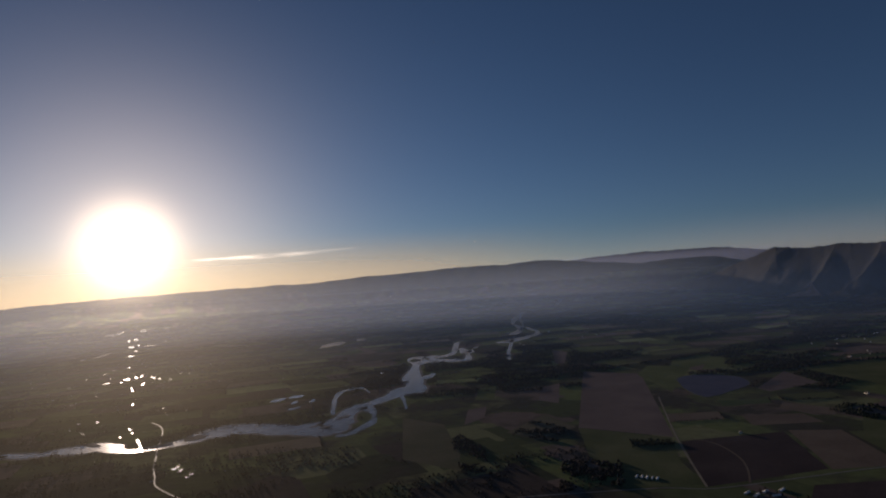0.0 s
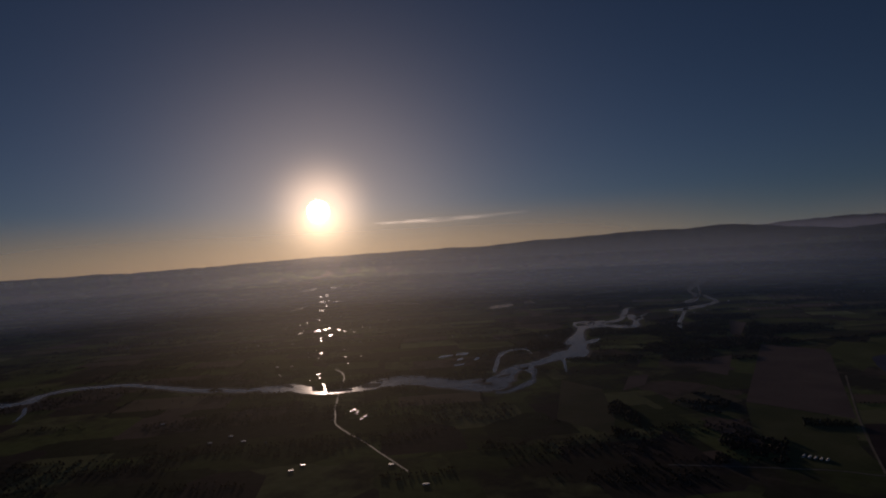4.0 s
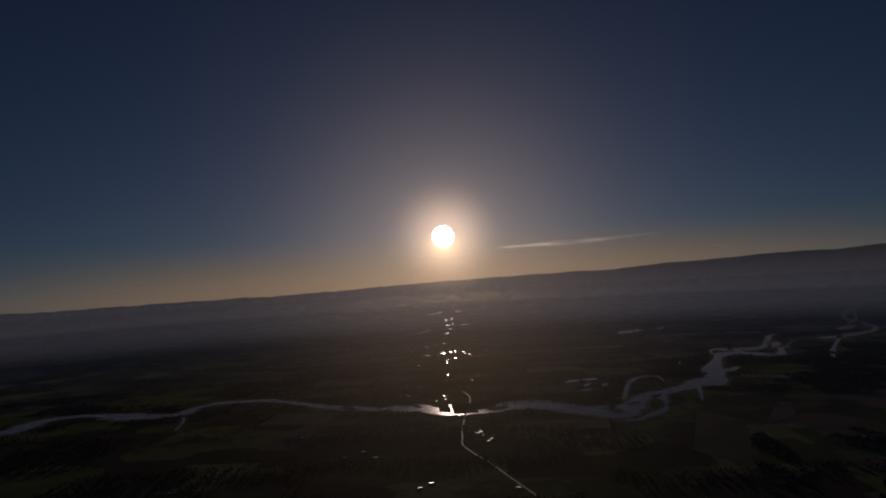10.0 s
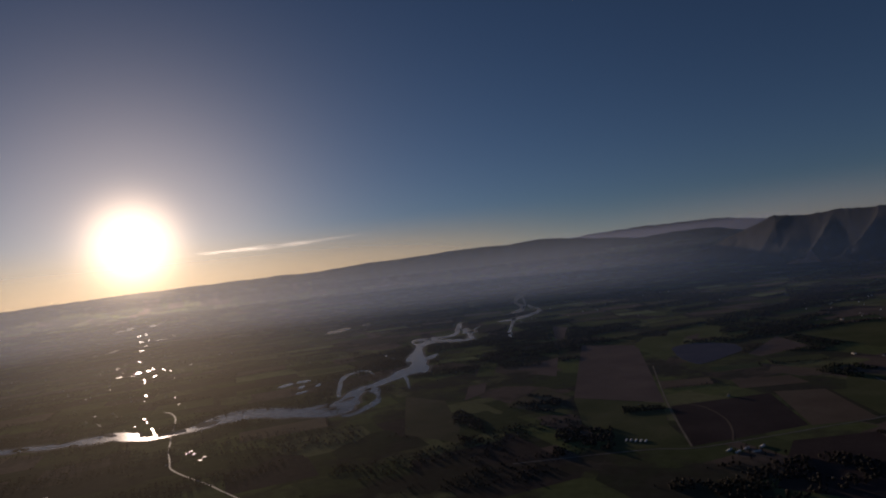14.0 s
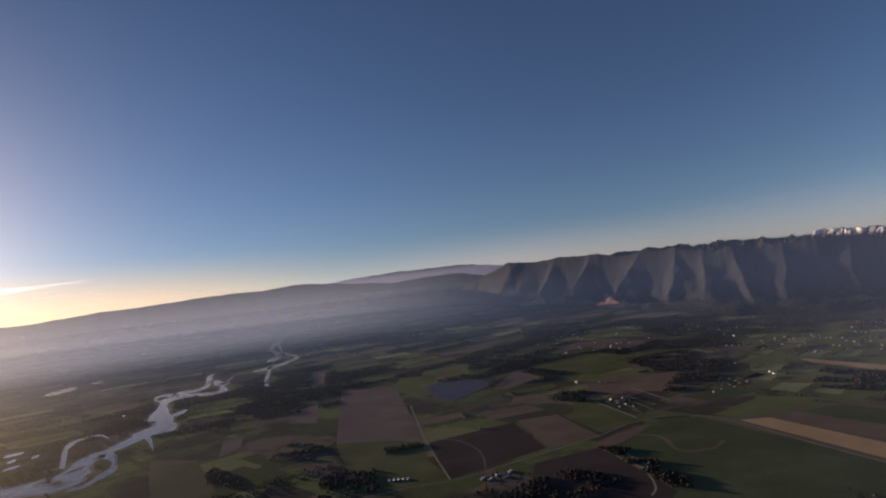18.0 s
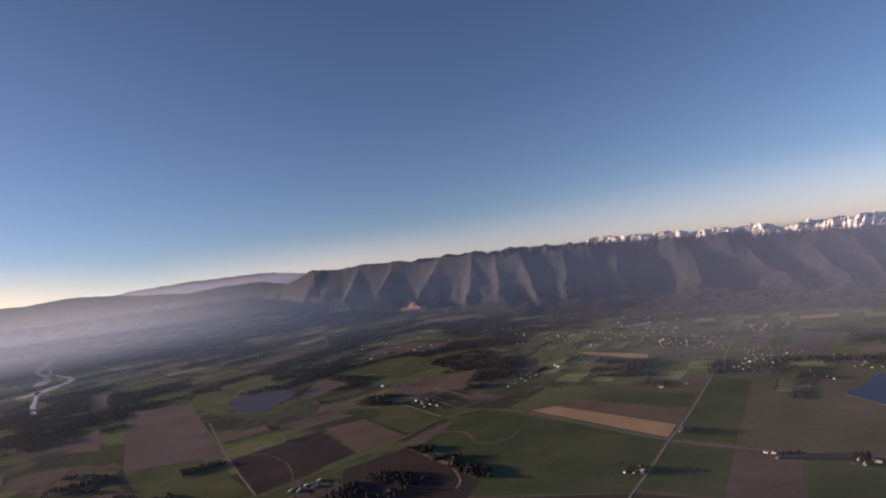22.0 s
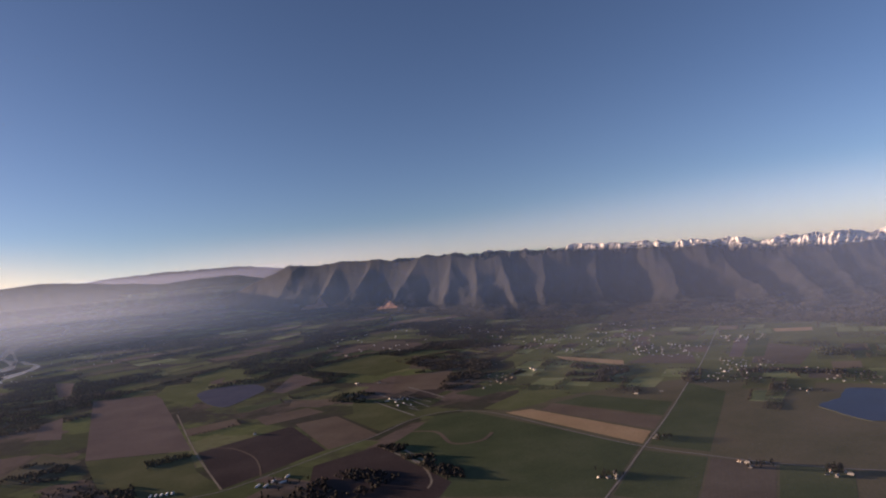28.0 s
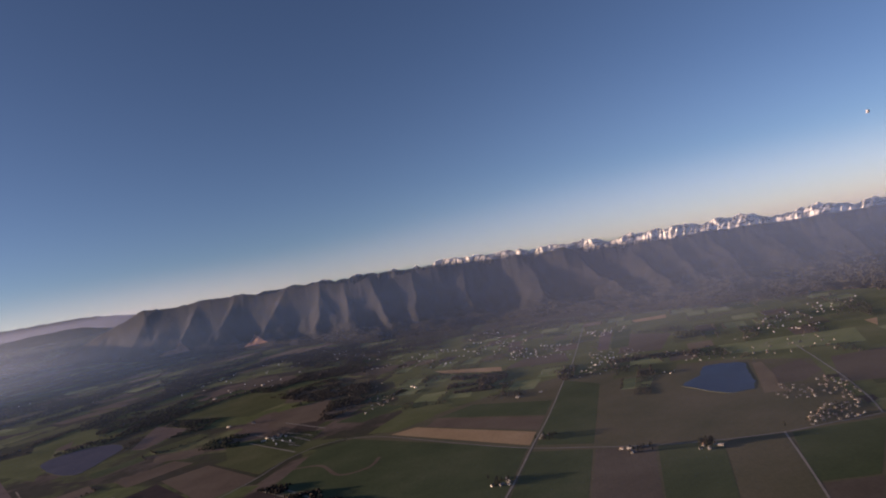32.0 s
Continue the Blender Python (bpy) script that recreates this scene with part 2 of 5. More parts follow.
def polar(az, r, z):
    a = radians(az)
    return -math.sin(a) * r, math.cos(a) * r, z


def grid_faces(nu, nv, closed=False):
    f = []
    for i in range(nu if closed else nu - 1):
        for j in range(nv - 1):
            a, b = i * nv + j, ((i + 1) % nu) * nv + j
            f.append((a, b, b + 1, a + 1))
    return f


# ---- ground ----
radii = [0, 60, 150, 300, 500, 700, 900, 1150, 1400, 1700, 2000, 2300, 2600, 2900] + [2900 + 75 * k for k in range(1, 44)] + [6300, 6450, 6600, 6800, 7000, 7250, 7500, 7800, 8200, 8600, 9000, 9500, 10200, 11000, 12000, 13500, 15500, 18000, 21000]
sheet = [fold(*polar(az, min(r, 3600) if 250 < az < 352 else r, 0)[:2]) for az in range(0, 360, 2) for r in radii]
tagged(mesh("ground", sheet, grid_faces(180, len(radii), True), valley_material(), smooth=True), "wide green and brown valley floor of fields and scrub", "valley floor", kind="structure")


def slab(name, pts, mat, label, category="field", top=0.25, kind="structure", group=""):
    """A flat piece of land or water, with a low edge."""
    up = [fold(x, y, top) for x, y in pts]
    dn = [fold(x, y, -0.5) for x, y in pts]
    n = len(pts)
    faces = [tuple(range(n))] + [(i, i + n, (i + 1) % n + n, (i + 1) % n) for i in range(n)]
    ob = mesh(name, up + dn, faces, mat)
    return tagged(ob, label, category, group, kind)


def rounded(pts, per=6, closed=False):
    """A smooth line through the points."""
    out, n = [], len(pts)
    for i in range(n if closed else n - 1):
        q = [pts[(i + k) % n] if closed else pts[min(max(i + k, 0), n - 1)] for k in (-1, 0, 1, 2)]
        for s in range(per):
            t = s / per
            out.append(tuple(0.5 * (2 * b + (c - a) * t + (2 * a - 5 * b + 4 * c - d) * t * t + (3 * b - a - 3 * c + d) * t ** 3) for a, b, c, d in zip(*q)))
    return out if closed else out + [tuple(pts[-1])]


def ribbon(name, pts, mat, label, category, top=0.3, wobble=0.0, per=6, kind="structure"):
    """A strip along a line of (x, y, width)."""
    line = rounded(pts, per)
    up, n = [], len(line)
    for i, (x, y, w) in enumerate(line):
        a, b = line[max(i - 1, 0)], line[min(i + 1, n - 1)]
        d = Vector((b[0] - a[0], b[1] - a[1])).normalized()
        for s in (1, -1):
            ww = w / 2 * max(0.15, 1 + wobble * (0.8 * noise.noise(Vector((x * 0.02, y * 0.02, s * 7.0))) + 0.6 * noise.noise(Vector((x * 0.06, y * 0.06, s * 5.0)))))
            up.append(fold(x - d.y * ww * s, y + d.x * ww * s, top))
    faces = [(2 * i, 2 * i + 1, 2 * i + 3, 2 * i + 2) for i in range(n - 1)]
    ob = mesh(name, up, faces, mat)
    return tagged(ob, label, category, kind=kind)


# ---- hills and mountains ----
def lerp(table, a):
    xs = [t[0] for t in table]
    return [float(np.interp(a, xs, [t[k] for t in table])) for k in range(1, len(table[0]))]


HILL_LINE = [(-180, 0.2), (-130, -0.5), (-110, -2.5), (-8, -2.5), (-5, -0.8), (-3.1, -0.24), (-1.6, 0.16), (-0.2, 0.2), (2.1, 0.12), (4.4, 0.02), (6, 0.15), (8.7, 0.42), (11.6, 0.74), (12.8, 0.78), (15, 0.7), (20, 0.66), (24, 0.48), (30, 0.35), (32, 0.17), (40, 0.1), (48, 0.0), (55, -0.25), (62, -0.4), (70, -0.4), (78, -0.5), (100, -0.2), (180, 0.2)]
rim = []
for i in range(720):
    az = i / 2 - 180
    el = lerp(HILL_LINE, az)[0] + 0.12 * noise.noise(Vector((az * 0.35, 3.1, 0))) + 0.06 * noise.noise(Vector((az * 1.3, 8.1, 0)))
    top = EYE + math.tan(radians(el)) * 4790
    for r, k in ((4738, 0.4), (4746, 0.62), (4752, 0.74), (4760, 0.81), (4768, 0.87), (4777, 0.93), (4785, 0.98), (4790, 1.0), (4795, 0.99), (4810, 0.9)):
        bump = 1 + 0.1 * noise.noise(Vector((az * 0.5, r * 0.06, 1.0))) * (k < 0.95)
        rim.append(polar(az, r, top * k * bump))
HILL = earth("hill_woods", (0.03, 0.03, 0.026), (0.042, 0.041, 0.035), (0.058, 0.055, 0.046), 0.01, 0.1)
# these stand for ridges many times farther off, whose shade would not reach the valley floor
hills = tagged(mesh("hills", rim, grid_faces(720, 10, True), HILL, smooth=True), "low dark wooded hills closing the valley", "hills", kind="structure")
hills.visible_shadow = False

BACK_LINE = [(-20, -0.8), (-7, 0.1), (-4.5, 0.45), (-2.5, 0.78), (-1.5, 0.84), (0, 0.84), (2, 0.88), (4.3, 0.88), (6.5, 0.8), (8.7, 0.7), (10.8, 0.46), (13, 0.1), (20, -1.2)]
back = []
for i in range(240):
    az = 20 - i / 6
    el = lerp(BACK_LINE, az)[0] + 0.16 * (0.4 - abs(noise.noise(Vector((az * 0.8, 2.0, 0)))) - 0.5 * abs(noise.noise(Vector((az * 2.1, 4.0, 0)))))
    back += [polar(az, 4755 + d, EYE + math.tan(radians(el)) * 4855 - h) for d, h in ((66, 300), (76, 150), (96, 5), (100, 0), (104, 5))]
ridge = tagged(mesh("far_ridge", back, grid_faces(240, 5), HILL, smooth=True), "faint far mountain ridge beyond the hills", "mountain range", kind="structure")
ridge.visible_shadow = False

# the steep front range: azimuth, foot distance, crest distance, crest elevation
RANGE_SOUTH = [(-150, 1400, 2500, -1.0), (-100, 1450, 2450, -1.6), (-75, 1480, 2400, -2.0), (-65, 1480, 2350, -1.95), (-58, 1590, 2370, -1.9), (-52, 1610, 2370, -1.6), (-49.5, 1650, 2380, -1.7), (-47.1, 1690, 2400, -1.56),
         (-46.1, 1710, 2410, -1.9), (-44.9, 1730, 2430, -1.56), (-43.7, 1760, 2440, -1.38), (-42.9, 1770, 2450, -1.6), (-41.6, 1800, 2470, -1.15), (-40.8, 1810, 2480, -0.7), (-39.1, 1860, 2510, -0.86), (-38.1, 1880, 2520, -1.14)]
RANGE_NORTH = [(-36.8, 1910, 2540, -0.61), (-35.4, 1950, 2580, -0.94), (-34, 1980, 2610, -0.82), (-32.7, 2000, 2630, -0.42), (-32.2, 2010, 2640, -0.6), (-29.8, 1990, 2640, -0.25), (-27.9, 2020, 2680, -0.46), (-26.4, 2050, 2720, -0.52),
         (-25.1, 2080, 2760, -0.7), (-24.4, 2100, 2780, -0.34), (-23.7, 2070, 2800, -0.13), (-22.7, 2120, 2840, -0.46), (-21.4, 2230, 2930, -0.17), (-19.5, 2400, 3060, 0.26), (-18, 2530, 3150, 0.3), (-14.5, 2830, 3370, 0.37),
         (-10.8, 3090, 3600, 0.6), (-8.1, 3290, 3790, 0.46), (-6.5, 3390, 3890, 0.5), (-5.8, 3440, 3940, 0.66), (-4.3, 3610, 4060, -0.02), (-3.3, 3760, 4150, -0.39), (-3, 3800, 4180, -0.5), (-1, 4000, 4300, -1.3),
         (3, 4100, 4350, -2.5)]
RANGE = RANGE_SOUTH + RANGE_NORTH
# spurs of the front: azimuth at the crest and at the foot, share of the shaded side, depth
SPURS = [(2, 5, 0.5, 0.5), (-3, 1, 0.5, 0.6), (-6.6, -2.6, 0.74, 2.6), (-10.1, -5.9, 0.78, 3.6), (-12.8, -8.8, 0.78, 4.0), (-17.0, -12.9, 0.77, 3.6), (-19.7, -18.1, 0.72, 3.2), (-21.7, -21.3, 0.72, 3.0), (-23.8, -25.2, 0.6, 1.9), (-27.6, -27.4, 0.45, 1.7),
         (-32.2, -32.2, 0.45, 1.8), (-37.1, -39.8, 0.32, 1.6), (-41.6, -47.0, 0.28, 1.5), (-45.9, -50.5, 0.28, 1.3), (-48.8, -53.4, 0.28, 1.1), (-52.1, -56.2, 0.3, 0.9), (-56, -60.5, 0.3, 0.6), (-61, -65, 0.35, 0.6), (-67, -71, 0.35, 0.6), (-74, -78, 0.4, 0.5), (-82, -86, 0.5, 0.5), (-120, -124, 0.5, 0.4)]


def gully(az, v):
    """How deep the ground lies below the backs of the spurs, as a share of their spacing, with the spacing in degrees."""
    at = min(max(v, 0.0), 1.0)
    for (t0, f0, share, deep), (t1, f1, _, _) in zip(SPURS, SPURS[1:]):
        a, b = f0 + (t0 - f0) * at, f1 + (t1 - f1) * at
        if b <= az <= a:
            t = (a - az) / (a - b)
            cut = math.sin(math.pi / 2 * t / share) if t < share else math.sin(math.pi / 2 * (1 - t) / (1 - share))
            return cut * deep, a - b, t
    return 0.0, 1.0, 0.0


def ease(a, b, x):
    t = min(max((x - a) / (b - a), 0.0), 1.0)
    return t * t * (3 - 2 * t)


def front(az, v):
    foot, crest, el = lerp(RANGE, az)
    r = foot + (crest - foot) * v
    x, y, _ = polar(az, r, 0)
    low = fold(x, y)[2]
    if v <= 0.02:
        return x, y, low - 3
    broad = sum(lerp(RANGE, az + d)[2] for d in (-4, -2.4, -0.8, 0.8, 2.4, 4)) / 6 if az < -8 else el
    top = EYE + math.tan(radians(broad)) * crest
    jag = math.tan(radians(el - broad + 0.05 * noise.noise(Vector((az * 1.9, 0, 5))) + 0.05 * noise.noise(Vector((az * 4.7, 2, 5))))) * crest * ease(0.74, 1.0, v)
    bend = 0.5 * noise.noise(Vector((az * 0.35, v * 2.2, 2.0))) + 0.22 * noise.noise(Vector((az * 1.1, v * 5.0, 6.0)))
    cut, wide, across = gully(az + bend, v)
    cut *= 0.1 * radians(wide) * r * ease(0.14, 0.58, v) * (1 - 0.85 * ease(0.7, 1.02, v))
    cut *= 1 + 0.5 * noise.noise(Vector((az * 0.5, v * 3.0, 12.0)))
    ribs = abs(noise.noise(Vector((across * 2.6 + az * 0.11, v * 1.1, 31.0)))) + 0.5 * abs(noise.noise(Vector((across * 6.0 + az * 0.2, v * 2.4, 37.0))))
    cut += 0.055 * radians(wide) * r * ribs * ease(0.12, 0.5, v) * (1 - 0.5 * ease(0.8, 1.05, v))
    knolls = abs(noise.noise(Vector((x * 0.0055, y * 0.0055, 21.0)))) + 0.45 * abs(noise.noise(Vector((x * 0.014, y * 0.014, 27.0))))
    rise, win = (v ** 1.45, math.sin(math.pi * v) ** 0.8) if v <= 1 else (max(1 - 0.9 * (v - 1) ** 1.1, 0.2), 0.3)
    z = low * (1 - rise) + top * rise + jag * min(1.0, rise) - cut + win * (5 - 17 * knolls + 3 * noise.fractal(Vector((x * 0.02, y * 0.02, 0)), 1.0, 2.0, 4))
    return x, y, z


NU, NV = 1200, 72
rows_v = [-0.05 + 1.5 * j / (NV - 1) for j in range(NV)]
peaks = [front(4 - 120 * i / (NU - 1), v) for i in range(NU) for v in rows_v]
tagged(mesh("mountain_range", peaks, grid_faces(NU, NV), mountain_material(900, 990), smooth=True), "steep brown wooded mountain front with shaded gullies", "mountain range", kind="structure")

SNOW = [(-150, 0.0), (-100, -0.5), (-70, -1.2), (-65, -1.5), (-62.7, -1.55), (-60.6, -1.3), (-59, -1.5), (-57.2, -1.6), (-56.3, -1.0), (-53, -1.0), (-50, -0.96), (-48, -0.92), (-45, -0.78), (-41.5, -0.54), (-37.6, -0.4), (-34, -0.25), (-31, 0.02), (-29, -0.15), (-25, 0.05), (-20, 0.25), (-17, 0.3), (-14.5, 0.15), (-12, -0.4), (-8, -0.8)]


def snowy(az, v):
    crest = float(np.interp(az, (-122, -70, -60, -50, -40, -30, -20, -9), (2600, 2650, 2780, 3000, 3400, 3950, 4600, 4700)))
    el = lerp(SNOW, az)[0]
    r = crest - 350 + 420 * v
    x, y, _ = polar(az, r, 0)
    top = EYE + math.tan(radians(el + 0.05)) * crest
    ridged = 1.0
    for size, rate in ((1.2, 0.5), (0.85, 1.7), (0.45, 4.2), (0.2, 9.0), (0.08, 19.0)):
        ridged -= size * abs(noise.noise(Vector((az * rate + v * rate * 0.9, v * (1.2 + rate * 0.55), 4 + rate))))
    body = 0.55 + 0.45 * math.sin(math.pi * min(max(v * 0.62, 0), 1))
    return x, y, top * body - 26 * (1 - ridged) * (top / 180) + 17


NU2, NV2 = 1500, 36
peaks = [snowy(-9 - 113 * i / (NU2 - 1), 1.25 * j / (NV2 - 1)) for i in range(NU2) for j in range(NV2)]
tagged(mesh("snow_range", peaks, grid_faces(NU2, NV2), mountain_material(44, 62, 0.05, 0.047, 60.0, (0.05, 0.9, 7.0), 0.9)), "distant snow covered rocky mountain ridge", "mountain range", kind="structure")

# ---- water ----
RIVER_WEST = [(-1373, 209, 60), (-1406, 249, 60), (-1449, 294, 50), (-1439, 340, 42), (-1394, 379, 31), (-1340, 399, 72), (-1301, 423, 86), (-1269, 453, 49), (-1254, 485, 43), (-1288, 526, 30), (-1294, 575, 37), (-1266, 611, 35), (-1231, 644, 35), (-1167, 659, 26), (-1079, 670, 32), (-1003, 683, 44)]
RIVER_BEND = [(-1002, 695, 28), (-967, 701, 32), (-938, 709, 44), (-929, 729, 42), (-906, 739, 69), (-886, 751, 72), (-857, 756, 47), (-823, 745, 22), (-799, 748, 20), (-783, 759, 23), (-770, 772, 23), (-760, 789, 29), (-752, 810, 46), (-749, 837, 61), (-741, 859, 81), (-727, 877, 83),
    (-703, 888, 70), (-661, 890, 66), (-622, 890, 69)]
RIVER_BRAIDS = [(-622, 890, 69), (-573, 901, 105), (-565, 925, 64), (-581, 977, 38), (-595, 1030, 36), (-594, 1064, 43), (-584, 1094, 37), (-581, 1140, 40), (-577, 1174, 47), (-571, 1200, 94), (-567, 1233, 73), (-579, 1273, 42), (-626, 1362, 53), (-658, 1442, 37), (-693, 1540, 21), (-705, 1593, 50),
    (-687, 1630, 96), (-653, 1635, 58), (-610, 1629, 59), (-594, 1647, 33), (-614, 1720, 17), (-667, 1840, 24)]
RIVER_MAIN = RIVER_WEST + RIVER_BEND + RIVER_BRAIDS[1:]
ribbon("river_bank", [(x, y, w * 0.95 + 8) for x, y, w in RIVER_MAIN], GRAVEL, "pale gravel bank beside the river", "river bank", 0.03, 0.4)
ribbon("river", [(x, y, w * (0.88 if x > -900 else 0.7)) for x, y, w in RIVER_MAIN], RIVER, "grey winding river shining in low sun", "river", 0.06, 0.45, 10)
ARMS = []


def arm(label, *line):
    far = line[0][1] > 4500
    ribbon("river_arm", [(x, y, w * 0.9) for x, y, w in line], RIVER, label, "river", 0.6 if far else 0.08, 0.3 if far else 0.6, 9)
    ARMS.append((list(line), label))


arm("looped side arm of the river", (-610, 993, 9), (-662, 1084, 9), (-692, 1143, 10), (-709, 1194, 15), (-706, 1225, 26), (-693, 1240, 24), (-672, 1226, 6), (-643, 1191, 3))
arm("braided side channel of the river", (-588, 1029, 24), (-585, 1054, 39), (-554, 1024, 13), (-530, 989, 7), (-513, 948, 17), (-512, 924, 17), (-511, 896, 16), (-513, 870, 21), (-528, 862, 20))
arm("thin channel on the gravel", (-562, 1057, 2), (-541, 1018, 2), (-521, 974, 3))
arm("short dead arm of the river", (-577, 1188, 11), (-542, 1130, 8), (-515, 1081, 6), (-496, 1044, 3))
arm("small backwater beside the river", (-595, 1344, 22), (-591, 1364, 28), (-594, 1400, 21), (-595, 1424, 9))
arm("forked upper channel of the river", (-691, 1567, 18), (-718, 1590, 16), (-750, 1625, 7), (-767, 1674, 17), (-755, 1690, 61), (-728, 1688, 97), (-710, 1708, 84), (-689, 1719, 50), (-680, 1757, 26), (-686, 1807, 20), (-719, 1909, 20), (-760, 2028, 19), (-763, 2078, 21))
arm("short backwater beside the main river", (-706, 1879, 65), (-678, 1858, 31), (-639, 1791, 52), (-645, 1834, 10), (-658, 1937, 7))
arm("upper reach of the grey river", (-876, 3394, 29), (-836, 3131, 41), (-796, 2897, 33), (-752, 2716, 16), (-693, 2574, 26), (-648, 2427, 21), (-637, 2323, 44), (-638, 2253, 33))
arm("narrow braid of the upper river", (-812, 3054, 13), (-727, 2764, 11), (-670, 2557, 9), (-645, 2410, 12))
arm("side arm of the upper river", (-657, 2554, 11), (-602, 2420, 24), (-560, 2337, 17), (-544, 2227, 31), (-560, 2165, 47), (-574, 2096, 46), (-590, 2035, 50), (-616, 2009, 52))
arm("wide pool of the upper river", (-591, 2096, 15), (-552, 1936, 11), (-521, 1801, 11), (-494, 1698, 13), (-468, 1610, 9))
arm("far bend of the river", (-1117, 5151, 46), (-1002, 4810, 53), (-945, 4693, 55), (-868, 4360, 25), (-825, 4042, 29), (-784, 3796, 13))
arm("short bright stream joining the river", (-850, 805, 3), (-825, 785, 2), (-793, 757, 4))
arm("narrow stream joining the river", (-1207, 467, 6), (-1157, 445, 7), (-1109, 415, 6))


def pool(name, x, y, a, b, turn, mat, label, category="pond"):
    pts = []
    for k in range(22):
        t = k / 22 * math.tau
        s = 1 + 0.22 * noise.noise(Vector((math.cos(t) * 1.7 + x, math.sin(t) * 1.7 + y, 0.3)))
        u, v = math.cos(t) * a * s, math.sin(t) * b * s
        c, d = math.cos(radians(turn)), math.sin(radians(turn))
        pts.append((x + u * c - v * d, y + u * d + v * c))
    return slab(name, pts, mat, label, category, 0.4)


def lake(pts, label, mat):
    fine = [(x + 5 * noise.noise(Vector((x * 0.05, y * 0.05, 0))), y + 5 * noise.noise(Vector((x * 0.05, y * 0.05, 4)))) for x, y in rounded(pts, 6, True)]
    mx, my = sum(x for x, _ in pts) / len(pts), sum(y for _, y in pts) / len(pts)
    slab("marsh", [(mx + (x - mx) * 1.025, my + (y - my) * 1.02) for x, y in fine], MARSH, "yellow green marsh grass round the water", "marsh", 0.2)
    slab("lake", fine, mat, label, "lake", 0.22)


lake([(-64, 1328), (-39, 1370), (9, 1372), (46, 1342), (57, 1275), (24, 1214), (-15, 1158), (-47, 1223)], "shallow dark blue flooded field", FLOODED)
lake([(645, 594), (672, 602), (691, 606), (715, 622), (740, 630), (757, 612), (763, 590), (715, 549), (669, 510), (645, 505), (631, 522), (633, 560)], "deep blue lake between fields", LAKE)
PONDS = [(-1263, 2100, 86.2, 32.5, -83), (-1227, 2242, 45.3, 18.8, 116), (-785, 1145, 16.1, 13.6, 100), (-723, 1106, 16.2, 4.4, 109), (-719, 1038, 14.6, 6.6, -109), (-738, 1435, 11.4, 3.5, 131), (-1788, 2171, 77.5, 27.1, 176),
    (-805, 1111, 19.8, 10.4, -96), (-753, 1091, 15.1, 5.9, -71), (-1096, 4033, 86.3, 47, -98), (-1240, 4167, 99.4, 15.2, 104), (-1165, 3804, 67.4, 9.4, 105), (-1316, 5869, 134, 15.1, -80)]
GLINTS_FAR = [(-3317, 2961, 84.9, 25.4, 135), (-3380, 3092, 150.4, 17.4, 129), (-3345, 3249, 150.4, 23.1, 136), (-3435, 3408, 136.8, 15.9, 126), (-3229, 3337, 97.2, 26.4, 130), (-2692, 2519, 92.8, 10.3, 137), (-2733, 2602, 109.9, 9.3, 136), (-2390, 2289, 56.3, 4.6, 137),
    (-2367, 2224, 57, 11.7, 141), (-2169, 2061, 38.6, 5.1, 138), (-2007, 1883, 32.2, 11.4, 139), (-3866, 3696, 125.6, 9.4, -44), (-2372, 2425, 40, 11, 133), (-2298, 2271, 32.4, 19.9, -164), (-2163, 1807, 22.2, 9.8, -55), (-2187, 1909, 85.8, 8.1, 118)]
GLINTS_MID = [(-2176, 1724, 21, 9.5, -53), (-1706, 1590, 14.3, 3.9, -47), (-1709, 1535, 13.7, 3.8, -46), (-1663, 1465, 12.1, 7.2, -74), (-1628, 1372, 21.5, 3.6, 131), (-1482, 1308, 22.5, 7.6, 103), (-1473, 1367, 15.9, 11.8, -86), (-1467, 1394, 13.7, 5.6, 136), (-1484, 1427, 17.3, 2.6, 131),
    (-1429, 1410, 13.8, 4.2, 133), (-1401, 1391, 16.5, 4.9, 134), (-1369, 1377, 15.7, 6.2, 153), (-1324, 1371, 9.5, 4.1, 129), (-1383, 1469, 12.9, 6.1, -68), (-1345, 1462, 13.8, 4.4, 130), (-1347, 1297, 12, 2.6, -46), (-1356, 1313, 12.3, 2.6, -46)]
GLINTS_NEAR = [(-1291, 1213, 10.8, 1.9, -44), (-1332, 1250, 11.4, 1.9, -44), (-1534, 1240, 12.9, 4.5, 162), (-1301, 1088, 13.5, 2.5, 130), (-1320, 1138, 7.5, 3.4, 136), (-1016, 1028, 8, 3.2, 122), (-1285, 1044, 7.2, 5.8, -75), (-1123, 1056, 7.3, 3.5, -65), (-1042, 843, 8, 1.8, 162),
    (-993, 827, 23.6, 1.6, 156), (-897, 816, 4.8, 2.4, 138), (-897, 840, 4.6, 2.8, -75), (-1327, 960, 8.7, 4.7, 134)]
for x, y, a, b, turn in PONDS:
    pool("pond", x, y, a, b, turn, POND, "bright pond in the meadows")
pool("pond", -6100, 13450, 1500, 190, -67, POND, "far lake shining below the hills", "lake")
pool("pond", -2933, 6079, 190, 36, 116, POND, "far small pond")
pool("pond", -3129, 958, 60, 40, 0, POND, "far pond in the plain")
for x, y, a, b, turn in GLINTS_FAR:
    pool("pond", x, y, a, b * 0.9, turn, PUDDLE, "bright pond glinting in the sun")
for x, y, a, b, turn in GLINTS_MID + GLINTS_NEAR:
    pool("pond", x, y, a * 0.55, b * 0.4, turn, PUDDLE, "small pond glinting in the sun")
puddles = random.Random(4)
